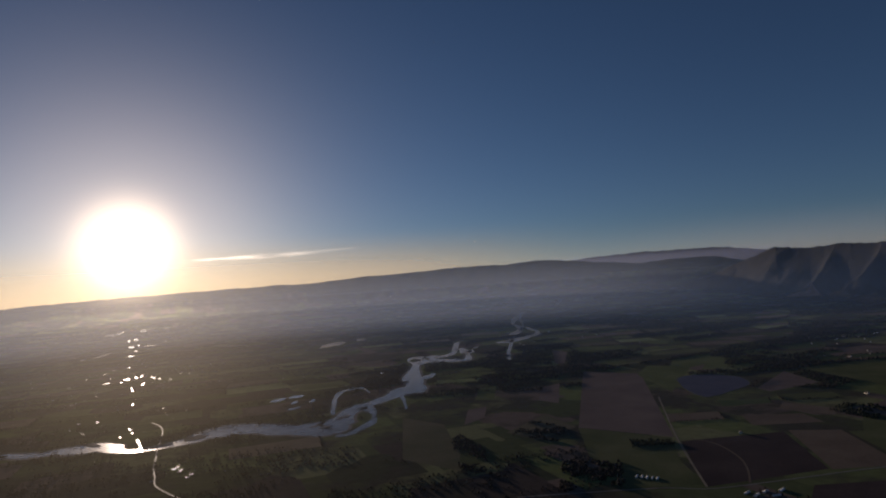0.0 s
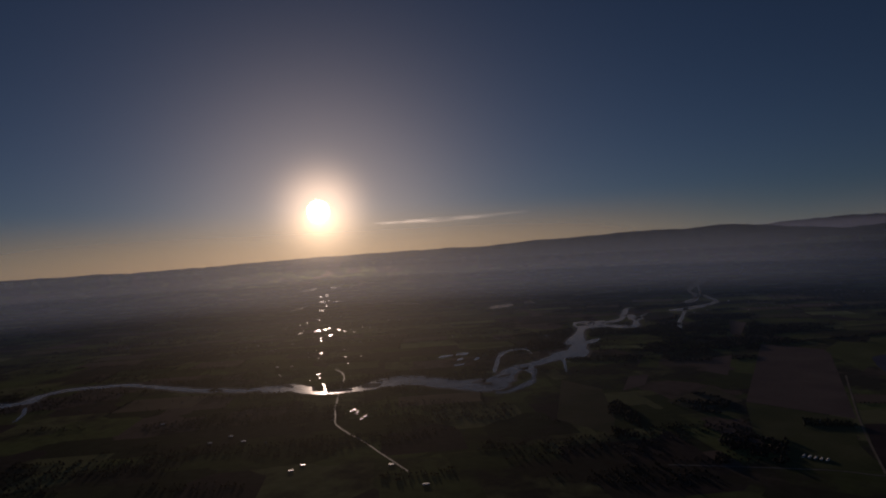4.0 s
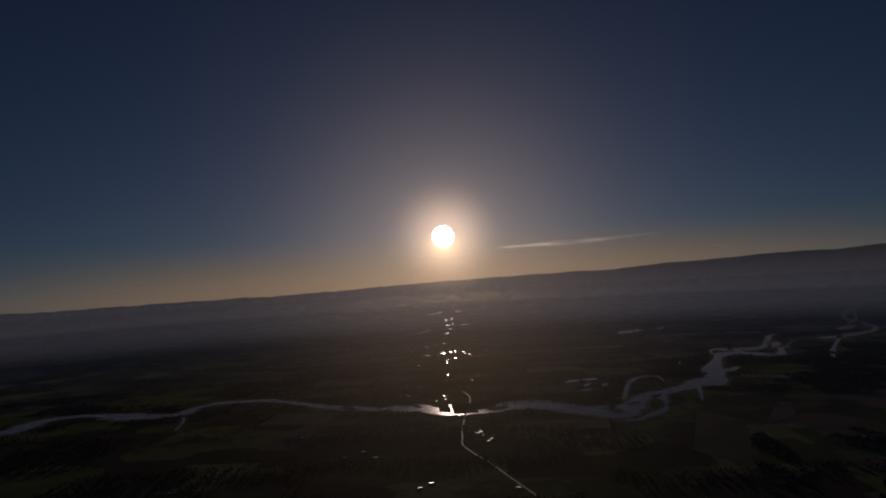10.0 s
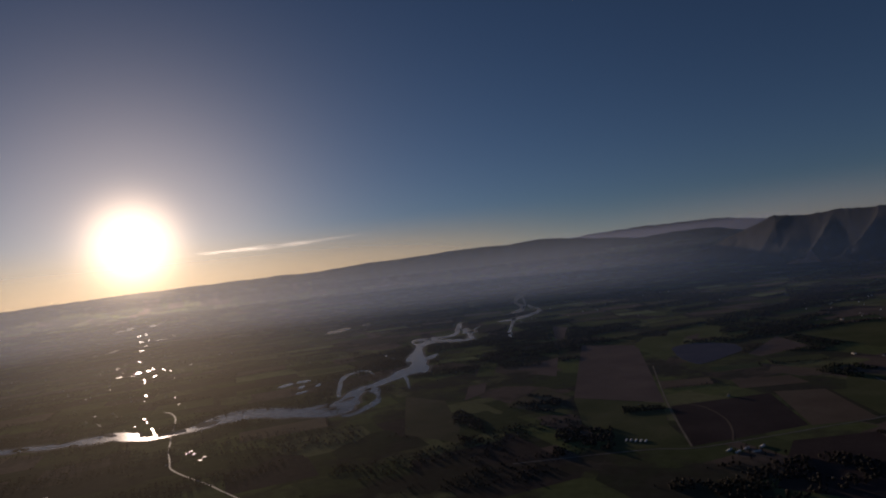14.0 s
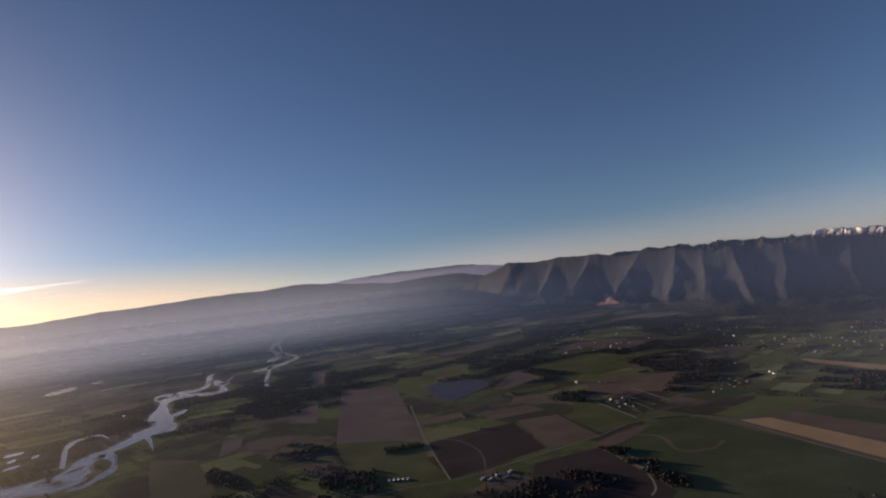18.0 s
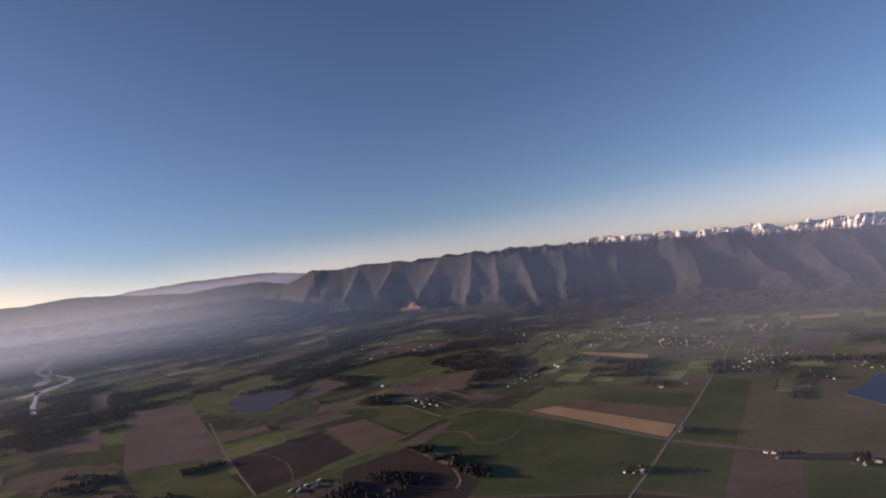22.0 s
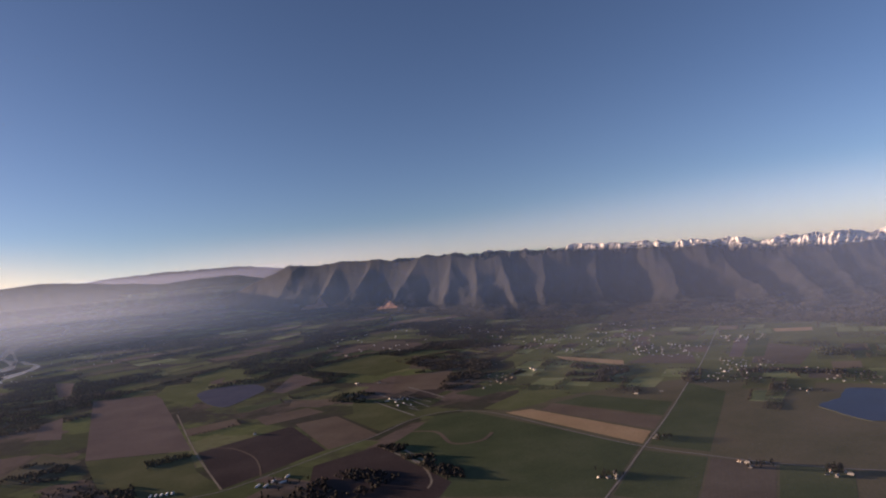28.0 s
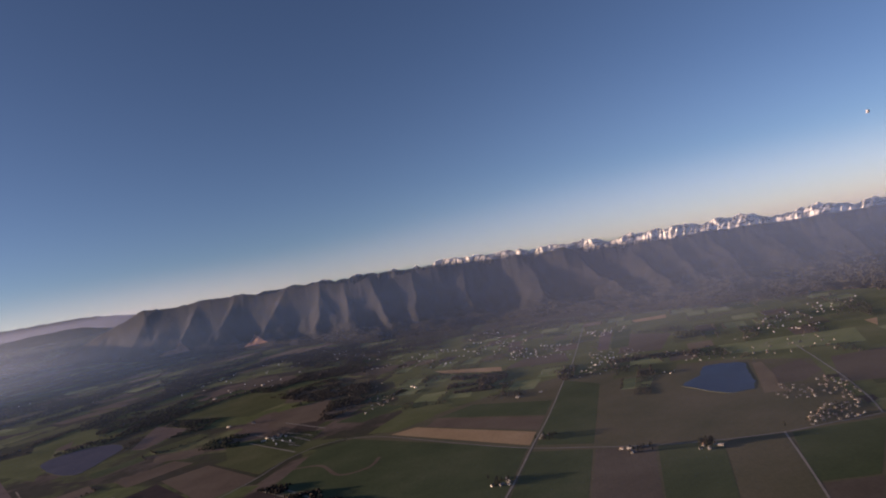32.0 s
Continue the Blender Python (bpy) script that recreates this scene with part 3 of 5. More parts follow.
for k in range(60):
    az, r = SUN_AZ + puddles.gauss(0, 4.5), puddles.choice((1150, 1300, 1420, 1460, 1500, 1600, 1900)) * puddles.uniform(0.92, 1.1)
    x, y, _z = polar(az, r, 0)
    if not -20 < (x + 800) * 0.7 + (y - 780) * 0.7 < 20:
        pool("pond", x, y, r * puddles.uniform(0.0008, 0.002), r * puddles.uniform(0.0002, 0.0005), SUN_AZ + 90 + puddles.uniform(-30, 30), PUDDLE, "small puddle glinting in the sun")
for x, y, a, b, turn in [(-897, 766, 17.1, 6.1, 167), (-756, 827, 17.8, 15.9, -89), (-596, 916, 11.5, 5.4, -110), (-576, 911, 12.0, 5.0, -113), (-581, 976, 16.8, 6.3, -100), (-616, 1307, 14.8, 7.2, 113), (-738, 1651, 12.4, 9.4, 91), (-534, 873, 7.2, 2.8, 171)]:
    pool("gravel_bar", x, y, a, b, turn, GRAVEL, "brown gravel bar in the river", "gravel bar")

# ---- fields ----
FIELDS = [
    ([(-256, 1431), (-135, 1394), (-59, 903), (-186, 942)], BARE, "large reddish brown bare field"),
    ([(-51, 884), (70, 943), (94, 791), (-24, 715)], PLOUGHED, "dark freshly ploughed field"),
    ([(76, 950), (136, 958), (165, 815), (97, 790)], FALLOW, "brown fallow field beside the road"),
    ([(65, 1236), (125, 1411), (164, 1289), (82, 1207)], BARE, "pale brown field beside the flooded ground"),
    ([(-399, 1806), (-348, 1755), (-315, 1530), (-341, 1554)], BARE, "narrow reddish field"),
    ([(-304, 1249), (-279, 1288), (-245, 1103), (-284, 1127)], BARE, "small reddish field"),
    ([(-186, 940), (-62, 900), (-50, 800), (-24, 722), (-100, 700), (-150, 800)], GRASS, "dull green pasture"),
    ([(302, 850), (390, 590), (282, 490), (155, 575), (172, 766), (256, 861)], WINTER_CROP, "wide dark green field inside the road bend"),
    ([(1044, 572), (1064, 563), (1003, 534)], STUBBLE, "pale stubble corner"),
    ([(1095, 1095), (1151, 1047), (1116, 1014), (1067, 1061)], STUBBLE, "tan field below the woods"),
    ([(808, 640), (860, 700), (990, 560), (900, 500)], FOOT_MEADOW, "dull green pasture near the town"),
]
FIELDS += [
    ([(700, 430), (810, 500), (900, 440), (760, 350)], BARE_DARK, "reddish brown field beyond the town"),
    ([(150, 1440), (320, 1560), (420, 1320), (260, 1240)], GRASS, "green pasture"),
    ([(180, 1060), (300, 960), (250, 900), (160, 960)], GRASS, "green paddock beside the road"),
    ([(290, 1200), (400, 1190), (330, 1020), (250, 1080)], FALLOW, "brown field among trees"),
    ([(-130, 1500), (-40, 1480), (-70, 1200), (-140, 1380)], MEADOW, "bright green meadow"),
    ([(-20, 1440), (60, 1440), (130, 1560), (0, 1620)], MEADOW, "yellowish green meadow"),
    ([(338, 812), (373, 807), (431, 626), (396, 594)], STUBBLE, "tan stubble strip beside the road"),
    ([(381, 793), (411, 817), (478, 667), (438, 630)], FALLOW, "brown fallow strip"),
    ([(414, 818), (477, 826), (534, 718), (483, 672)], WINTER_CROP, "dark green crop strip"),
    ([(400, 587), (622, 795), (621, 718), (431, 534)], WINTER_CROP, "dark green field beside the crossroads"),
    ([(432, 533), (621, 716), (588, 630), (456, 503)], GREEN_SOIL, "worn brownish green field beside the road"),
]
FIELDS += [
    ([(457, 500), (587, 626), (624, 568), (622, 530), (640, 486), (540, 404), (499, 444)], GREEN_SOIL, "wide brownish green field before the lake"),
    ([(383, 575), (418, 522), (331, 437), (290, 490)], WINTER_CROP, "dark green field below the road"),
    ([(420, 520), (452, 474), (361, 387), (333, 436)], BARE_DARK, "brown field below the road"),
    ([(454, 472), (491, 428), (389, 341), (363, 386)], WINTER_CROP, "dark green field below the farm"),
    ([(493, 426), (526, 392), (417, 293), (391, 341)], GREEN_SOIL, "brownish green field beside the lane"),
    ([(534, 388), (600, 340), (475, 287), (441, 316)], WINTER_CROP, "very dark green field"),
    ([(439, 313), (473, 285), (420, 250), (400, 275)], BARE_DARK, "brown field beyond the lane"),
    ([(765, 579), (772, 570), (656, 462), (640, 482)], STUBBLE_DULL, "dull tan strip beside the lake"),
    ([(740, 537), (792, 530), (749, 477), (698, 470), (680, 490)], BARE_DARK, "dark brown field beside the town"),
    ([(806, 912), (816, 894), (973, 1036), (962, 1061)], BARE, "pinkish bare strip"),
]
FIELDS += [
    ([(786, 842), (824, 782), (956, 870), (949, 979)], BARE_DARK, "purplish ploughed field near the village"),
    ([(819, 892), (846, 874), (1000, 1010), (976, 1034)], WINTER_CROP, "green strip near the village"),
    ([(607, 1163), (668, 1020), (644, 984), (599, 1103)], STUBBLE, "narrow tan field strip"),
    ([(656, 994), (730, 902), (787, 979), (735, 1033)], BARE_DARK, "purplish ploughed field"),
    ([(336, 1270), (408, 1168), (442, 1267), (395, 1433)], BARE_DARK, "brown field among woods"),
    ([(336, 1646), (416, 1544), (457, 1729), (400, 1795)], BARE_DARK, "brown field on the far plain"),
    ([(72, 736), (152, 766), (184, 600), (156, 562), (44, 604)], PLOUGHED, "dark ploughed field below the road"),
    ([(-474, 981), (-389, 944), (-310, 796), (-287, 729), (-374, 762)], GREEN_SOIL, "dull olive field by the river wood"),
    ([(-399, 1126), (-365, 1129), (-399, 1258), (-427, 1239)], MEADOW, "yellow green patch of grass"),
    ([(-356, 943), (-340, 994), (-360, 1070), (-385, 1047)], BARE, "small pinkish field"),
    ([(-85, 1412), (-1, 1524), (2, 1674), (-79, 1577)], MEADOW, "green meadow behind the flooded field"),
]
FIELDS += [
    ([(80, 1074), (144, 1042), (160, 1082), (89, 1122)], FALLOW, "pale brown fallow field"),
    ([(168, 960), (250, 930), (300, 870), (230, 870), (170, 830), (142, 950)], GRASS, "dull green grass beside the road bend"),
    ([(322, 852), (349, 818), (406, 828), (469, 870), (420, 921)], MEADOW, "bright green grass by the road bend"),
    ([(-250, 1020), (-190, 945), (-230, 870), (-280, 905)], GREEN_SOIL, "olive rough grass"),
]
slab("pasture", [(150, 570), (282, 486), (330, 432), (392, 340), (420, 250), (470, 280), (600, 335), (700, 440), (800, 520), (770, 640), (640, 820), (480, 845), (340, 830), (300, 862), (170, 770)], GREEN_SOIL, "dull green field margins and verges", "field", 0.01)
for i, (pts, mat, label) in enumerate(FIELDS):
    slab("field", pts, mat, label, top=0.02 + 0.0008 * i)


def in_poly(x, y, pts):
    hit = False
    for (x1, y1), (x2, y2) in zip(pts, pts[1:] + pts[:1]):
        if (y1 > y) != (y2 > y) and x < (x2 - x1) * (y - y1) / (y2 - y1) + x1:
            hit = not hit
    return hit


# smaller parcels of the patchwork, on the lie of the land
PARCELS = []
TONES = [(GRASS, "dull green pasture"), (MEADOW, "green meadow"), (FOOT_MEADOW, "pale green meadow"), (WINTER_CROP, "dark green crop field"), (BARE_DARK, "brown soil field"), (FALLOW, "pale brown fallow field"), (GREEN_SOIL, "thin green crop field"), (STUBBLE_DULL, "dull tan stubble field")]
lots = random.Random(21)


def parcels(az0, az1, r0, r1, du, dv, turn, share, weights):
    c, d = math.cos(radians(turn)), math.sin(radians(turn))
    taken = [f[0] for f in FIELDS] + [[(-70, 1340), (-39, 1385), (60, 1350), (66, 1275), (-15, 1140), (-55, 1223)], [(640, 600), (740, 650), (775, 590), (650, 485), (620, 520)]]
    n = int(r1 / min(du, dv)) + 2
    for i in range(-n, n):
        u = i * du
        for j in range(-n, n):
            v = j * dv + (i % 3) * dv * 0.3
            w, h = du * lots.uniform(0.7, 0.97), dv * lots.uniform(0.6, 0.97)
            pts = [(x * c - y * d, x * d + y * c) for x, y in ((u, v), (u + w, v + lots.uniform(-6, 6)), (u + w + lots.uniform(-8, 8), v + h), (u + lots.uniform(-8, 8), v + h))]
            mx, my = sum(p[0] for p in pts) / 4, sum(p[1] for p in pts) / 4
            roll, pick_one = lots.random(), lots.choices(TONES, weights)[0]
            az, r = math.degrees(math.atan2(-mx, my)), math.hypot(mx, my)
            if roll > share or not (az0 < az < az1 and r0 < r < r1):
                continue
            if any(in_poly(x, y, t) for t in taken for x, y in pts + [(mx, my)]) or any(in_poly(x, y, pts) for t in taken for x, y in t):
                continue
            if any(math.hypot(mx - x, my - y) < 75 for line in [RIVER_MAIN] + [a[0] for a in ARMS] for x, y, _ in line):
                continue
            slab("field", pts, pick_one[0], pick_one[1] + " in the valley patchwork", top=0.012)
            PARCELS.append(pts)


slab("pasture", [polar(-24 - 5 * k, 800 + (0 if k < 3 else 60), 0)[:2] for k in range(9)] + [polar(-64 + 5 * k, 1600 + 20 * k, 0)[:2] for k in range(9)], MEADOW, "green pasture below the mountain front", "field", 0.006)
parcels(-64, -24, 820, 1640, 74, 50, 42, 0.82, (3, 4, 6, 2, 2, 1, 2, 1))
parcels(-24, 26, 980, 1650, 96, 62, 15, 0.55, (4, 4, 1, 3, 3, 2, 3, 0.5))
parcels(-24, 26, 1650, 2750, 150, 100, 20, 0.5, (4, 4, 2, 3, 2, 2, 3, 0.5))
parcels(26, 72, 950, 2700, 150, 95, 40, 0.42, (5, 4, 1, 4, 2, 1, 4, 0.3))

# ---- roads ----
HIGHWAY = [(-200, 655), (-109, 690), (-60, 706), (-19, 711), (40, 743), (110, 785), (161, 815), (215, 858), (260, 874), (300, 860), (328, 814), (348, 739), (371, 647), (391, 585), (422, 527), (443, 491), (480, 441), (531, 394), (571, 371), (605, 350), (700, 310)]
ribbon("road", [(x, y, 2.0) for x, y in HIGHWAY], ASPHALT, "grey country road curving between the fields", "road", 0.09)
ribbon("road", [(x, y, 1.7) for x, y in ((250, 460), (287, 493), (323, 524), (391, 585), (486, 668), (614, 787), (709, 873), (873, 1032), (1044, 1201))], LANE, "straight grey country lane", "road", 0.095)
ribbon("road", [(x, y, 1.7) for x, y in ((531, 393), (474, 342), (420, 295), (360, 245))], LANE, "pale straight lane between dark fields", "road", 0.095)
ribbon("road", [(x, y, 1.7) for x, y in ((870, 580), (802, 514), (721, 438), (656, 382), (612, 349))], LANE, "grey lane into the town", "road", 0.095)
ribbon("road", [(x, y, 2.2) for x, y in ((-90, 1160), (-55, 895), (-24, 715))], DIRT, "pale farm track", "farm track", 0.1)
ribbon("road", [(x, y, 1.7) for x, y in ((-930, 912), (-904, 901), (-875, 880), (-848, 855), (-805, 807), (-768, 763), (-728, 720), (-696, 684), (-660, 650), (-630, 621), (-588, 599), (-552, 584), (-519, 569), (-498, 558), (-420, 520))], GLOSSY_ROAD, "winding road crossing the river", "road", 0.1)

ribbon("farm_track", [(x, y, 2.2) for x, y in ((-40, 897), (-11, 876), (11, 824), (17, 777), (16, 734))], FALLOW, "pale worn track across the ploughed field", "farm track", 0.1)
ribbon("old_channel", [(x, y, 5) for x, y in ((183, 801), (199, 804), (229, 780), (229, 721), (260, 711), (285, 735))], FALLOW, "brown trace of an old stream in the grass", "field mark", 0.1)
ribbon("farm_track", [(x, y, 2.2) for x, y in ((152, 766), (173, 672), (170, 620), (159, 597))], DIRT, "pale farm track beside a hedge", "farm track", 0.1)
for line in (((281, 1087), (304, 963)), ((260, 1011), (277, 947)), ((238, 934), (246, 908)), ((250, 1030), (264, 919)), ((205, 1013), (231, 881)), ((225, 1060), (246, 930)), ((171, 695), (180, 660)), ((188, 640), (172, 745))):
    ribbon("farm_track", [(x, y, 2.6) for x, y in line], LANE, "pale track of the tree nursery", "farm track", 0.1)

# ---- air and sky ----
# tinted translucent sheet that stands in for haze; its colour paints the airlight
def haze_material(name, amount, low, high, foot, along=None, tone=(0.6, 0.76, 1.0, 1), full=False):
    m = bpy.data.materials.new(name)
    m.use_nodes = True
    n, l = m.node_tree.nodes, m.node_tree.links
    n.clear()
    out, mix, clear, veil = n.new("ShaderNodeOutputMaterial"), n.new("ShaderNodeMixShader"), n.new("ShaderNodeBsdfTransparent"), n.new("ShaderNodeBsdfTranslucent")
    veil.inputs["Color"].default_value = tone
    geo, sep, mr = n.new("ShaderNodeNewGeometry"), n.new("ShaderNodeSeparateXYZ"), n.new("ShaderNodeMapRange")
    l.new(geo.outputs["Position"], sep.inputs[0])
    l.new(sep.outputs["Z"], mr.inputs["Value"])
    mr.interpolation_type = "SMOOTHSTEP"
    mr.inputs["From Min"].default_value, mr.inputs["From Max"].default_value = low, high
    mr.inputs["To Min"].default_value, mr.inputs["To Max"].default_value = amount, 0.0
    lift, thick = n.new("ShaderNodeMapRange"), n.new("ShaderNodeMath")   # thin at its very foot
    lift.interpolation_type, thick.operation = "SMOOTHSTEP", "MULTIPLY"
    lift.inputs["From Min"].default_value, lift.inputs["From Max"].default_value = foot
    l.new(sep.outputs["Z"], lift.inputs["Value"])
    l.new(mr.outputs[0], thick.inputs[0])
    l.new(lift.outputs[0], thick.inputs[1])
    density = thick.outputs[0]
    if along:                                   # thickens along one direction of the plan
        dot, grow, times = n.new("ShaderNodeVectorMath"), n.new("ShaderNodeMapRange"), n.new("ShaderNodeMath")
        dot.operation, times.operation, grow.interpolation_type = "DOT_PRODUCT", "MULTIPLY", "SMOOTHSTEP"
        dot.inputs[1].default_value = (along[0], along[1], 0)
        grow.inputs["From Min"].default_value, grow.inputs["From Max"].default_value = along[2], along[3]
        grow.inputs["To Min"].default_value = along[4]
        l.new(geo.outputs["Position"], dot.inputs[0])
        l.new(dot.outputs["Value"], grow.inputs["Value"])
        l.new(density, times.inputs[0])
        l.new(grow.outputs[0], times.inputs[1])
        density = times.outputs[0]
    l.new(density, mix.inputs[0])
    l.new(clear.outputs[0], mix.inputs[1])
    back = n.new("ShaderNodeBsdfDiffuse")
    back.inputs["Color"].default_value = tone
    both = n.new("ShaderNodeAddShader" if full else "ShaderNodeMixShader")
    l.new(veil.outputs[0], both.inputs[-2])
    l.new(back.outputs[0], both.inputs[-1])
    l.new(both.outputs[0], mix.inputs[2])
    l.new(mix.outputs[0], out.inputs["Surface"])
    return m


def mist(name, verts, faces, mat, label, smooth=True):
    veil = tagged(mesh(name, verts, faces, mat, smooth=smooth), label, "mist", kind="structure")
    veil.visible_shadow = False   # casts no shadow, so the added sheets do not dim the sun


SUNWARD = (-math.sin(radians(SUN_AZ)), math.cos(radians(SUN_AZ)))
# rings of translucent sheet stand in for haze that thickens with distance
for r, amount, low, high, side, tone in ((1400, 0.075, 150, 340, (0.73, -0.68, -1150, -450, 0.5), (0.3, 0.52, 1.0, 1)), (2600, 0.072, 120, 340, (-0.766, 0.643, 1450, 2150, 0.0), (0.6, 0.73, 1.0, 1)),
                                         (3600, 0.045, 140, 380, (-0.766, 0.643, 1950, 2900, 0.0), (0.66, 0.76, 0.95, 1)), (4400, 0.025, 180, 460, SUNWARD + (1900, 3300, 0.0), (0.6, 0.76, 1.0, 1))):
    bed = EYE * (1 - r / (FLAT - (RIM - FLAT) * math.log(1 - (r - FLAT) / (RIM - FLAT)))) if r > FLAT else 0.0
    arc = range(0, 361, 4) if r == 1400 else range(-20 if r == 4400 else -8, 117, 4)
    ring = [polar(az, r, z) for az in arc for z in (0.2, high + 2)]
    mist("haze_ring", ring, grid_faces(len(arc), 2), haze_material("mist", amount, low, high, (bed, bed + (180 if r < 2000 else 90 if r < 4000 else 60)), side, tone, True), "translucent ring sheet standing in for valley haze")
# blue tinted arcs added to lift the dark river plain, away from the sun
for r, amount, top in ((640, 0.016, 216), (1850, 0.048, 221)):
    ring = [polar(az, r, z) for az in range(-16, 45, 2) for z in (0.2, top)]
    mist("river_haze_sheet", ring, grid_faces(31, 2), haze_material("river_haze_tint", amount, top - 90, top, (0, 150), (-0.242, 0.970, r * 0.885, r * 0.965, 0.0), (0.42, 0.62, 1.0, 1)), "blue tinted sheet standing in for haze over the river plain")
# added rose sheet tints the low sky beyond the ridges: round the plain, then on behind the snowy range
(x0, y0, _), (x1, y1, _) = polar(-18, 4880, 0), polar(-80, 3450, 0)
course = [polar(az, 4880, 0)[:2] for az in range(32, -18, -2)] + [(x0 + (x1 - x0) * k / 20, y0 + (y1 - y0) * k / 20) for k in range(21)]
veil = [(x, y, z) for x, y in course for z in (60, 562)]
mist("horizon_tint_sheet", veil, grid_faces(len(course), 2), haze_material("rose_horizon_tint", 0.1, 200, 560, (60, 120), (-SUNWARD[0], -SUNWARD[1], -4500, -2600, 0.0), (0.92, 0.77, 1.0, 1), True), "rose tinted sheet for the low sky away from the sun", False)
# warm tinted ring, added to paint the glow along the horizon
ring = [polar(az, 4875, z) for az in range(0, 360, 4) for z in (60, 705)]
mist("horizon_tint_sheet", ring, grid_faces(90, 2, True), haze_material("warm_horizon_tint", 0.6, 190, 620, (60, 120), (-math.sin(radians(SUN_AZ)), math.cos(radians(SUN_AZ)), 3700, 4850, 0.04), (1.0, 0.76, 0.42, 1)), "warm tinted sheet for the glow along the horizon")
# lilac tinted sheet, added to pale the far ridge as haze would
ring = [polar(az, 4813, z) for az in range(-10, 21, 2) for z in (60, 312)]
mist("ridge_haze_sheet", ring, grid_faces(16, 2), haze_material("lilac_haze_tint", 0.22, 255, 310, (60, 130), (-0.07, 0.9975, 4690, 4780, 0.0), (0.52, 0.6, 0.95, 1)), "lilac tinted sheet standing in for haze before the far ridge")
# flat blue tinted walls, turned to catch the sun and lighten meadows and mountains
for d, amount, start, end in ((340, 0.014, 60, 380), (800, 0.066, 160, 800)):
    haze_wall = [(math.sin(radians(10 + turn)) * d / math.cos(radians(turn)), math.cos(radians(10 + turn)) * d / math.cos(radians(turn)), z) for turn in range(69) for z in (0.2, 322)]
    mist("meadow_haze_sheet", haze_wall, grid_faces(69, 2), haze_material("blue_haze_tint", amount, 235, 320, (0, 110), (1.0, 0.0, start, end, 0.0), (0.5, 0.65, 1.0, 1), True), "blue tinted sheet standing in for haze over the meadows below the mountains")


def forward_haze(name, amount, rough, bend=1.5, tone=(1, 1, 1, 1)):
    """A rough refracting sheet that throws the sun's light forward, for the ice cloud and for the added glow round the
    sun.
    """
    m = bpy.data.materials.new(name)
    m.use_nodes = True
    n, l = m.node_tree.nodes, m.node_tree.links
    n.clear()
    out, mix, clear, veil = n.new("ShaderNodeOutputMaterial"), n.new("ShaderNodeMixShader"), n.new("ShaderNodeBsdfTransparent"), n.new("ShaderNodeBsdfRefraction")
    veil.inputs["Roughness"].default_value, veil.inputs["IOR"].default_value = rough, bend
    veil.inputs["Color"].default_value = tone
    mix.inputs[0].default_value = amount
    l.new(clear.outputs[0], mix.inputs[1])
    l.new(veil.outputs[0], mix.inputs[2])
    l.new(mix.outputs[0], out.inputs["Surface"])
    return m, n, l, mix


# refracting shells, added to make the glare round the sun
for r, amount, rough, bend, side in ((560, 0.0115, 0.85, 1.3, 52), (1800, 0.0045, 0.5, 1.2, 8)):
    low = max(-math.degrees(math.asin((EYE - 0.5) / r)), -9 if r > 1000 else -30)
    arc = []
    for i in range(76):
        for j in range(40):
            e = radians(low + (44 - low) * j / 39)
            arc.append(polar(SUN_AZ - side + side * 2 * i / 75, r * math.cos(e), EYE + r * math.sin(e)))
    veil, n, l, mix = forward_haze("sun_glow", amount, rough, bend, (1.0, 0.92, 0.78, 1))
    geo, dot, fade = n.new("ShaderNodeNewGeometry"), n.new("ShaderNodeVectorMath"), n.new("ShaderNodeMapRange")   # thickest towards the sun
    dot.operation, fade.interpolation_type = "DOT_PRODUCT", "SMOOTHSTEP"
    lift = EYE * SUN.z / r if side < 20 else 0.0
    dot.inputs[1].default_value = SUN / r if side < 20 else (-math.sin(radians(SUN_AZ)) / r, math.cos(radians(SUN_AZ)) / r, 0)
    fade.inputs["From Min"].default_value, fade.inputs["From Max"].default_value, fade.inputs["To Max"].default_value = math.cos(radians(side)) + lift, 0.9996 + lift if side < 20 else 0.97, amount
    l.new(geo.outputs["Position"], dot.inputs[0])
    l.new(dot.outputs["Value"], fade.inputs["Value"])
    l.new(fade.outputs[0], mix.inputs[0])
    mist("sun_glow_shell", arc, grid_faces(76, 40), veil, "added veil making the glow round the sun")
m, n, l, p = material("sun_surface")
p.inputs["Base Color"].default_value = (0, 0, 0, 1)
p.inputs["Emission Color"].default_value, p.inputs["Emission Strength"].default_value = (1, 0.93, 0.8, 1), 60.0
bm = bmesh.new()
bmesh.ops.create_icosphere(bm, subdivisions=4, radius=80)
me = bpy.data.meshes.new("sun_disc")
bm.to_mesh(me)
me.materials.append(m)
ob = new("sun_disc", me)
ob.location = Vector((0, 0, EYE)) + SUN * 4900
ob.visible_shadow = False   # the sun lamp stands for its light
tagged(ob, "white low sun over the hills", "sun", kind="structure")


# ---- plan of what must stay clear of trees ----
def inside(px, py, pts):
    hit = np.zeros(len(px), bool)
    for (x1, y1), (x2, y2) in zip(pts, pts[1:] + pts[:1]):
        if y1 != y2:
            hit ^= ((y1 > py) != (y2 > py)) & (px < (x2 - x1) * (py - y1) / (y2 - y1) + x1)
    return hit


def near_line(px, py, pts, reach):
    hit = np.zeros(len(px), bool)
    for a, b in zip(pts, pts[1:]):
        ax, ay, dx, dy = a[0], a[1], b[0] - a[0], b[1] - a[1]
        t = np.clip(((px - ax) * dx + (py - ay) * dy) / (dx * dx + dy * dy), 0, 1)
        hit |= np.hypot(px - ax - t * dx, py - ay - t * dy) < reach
    return hit


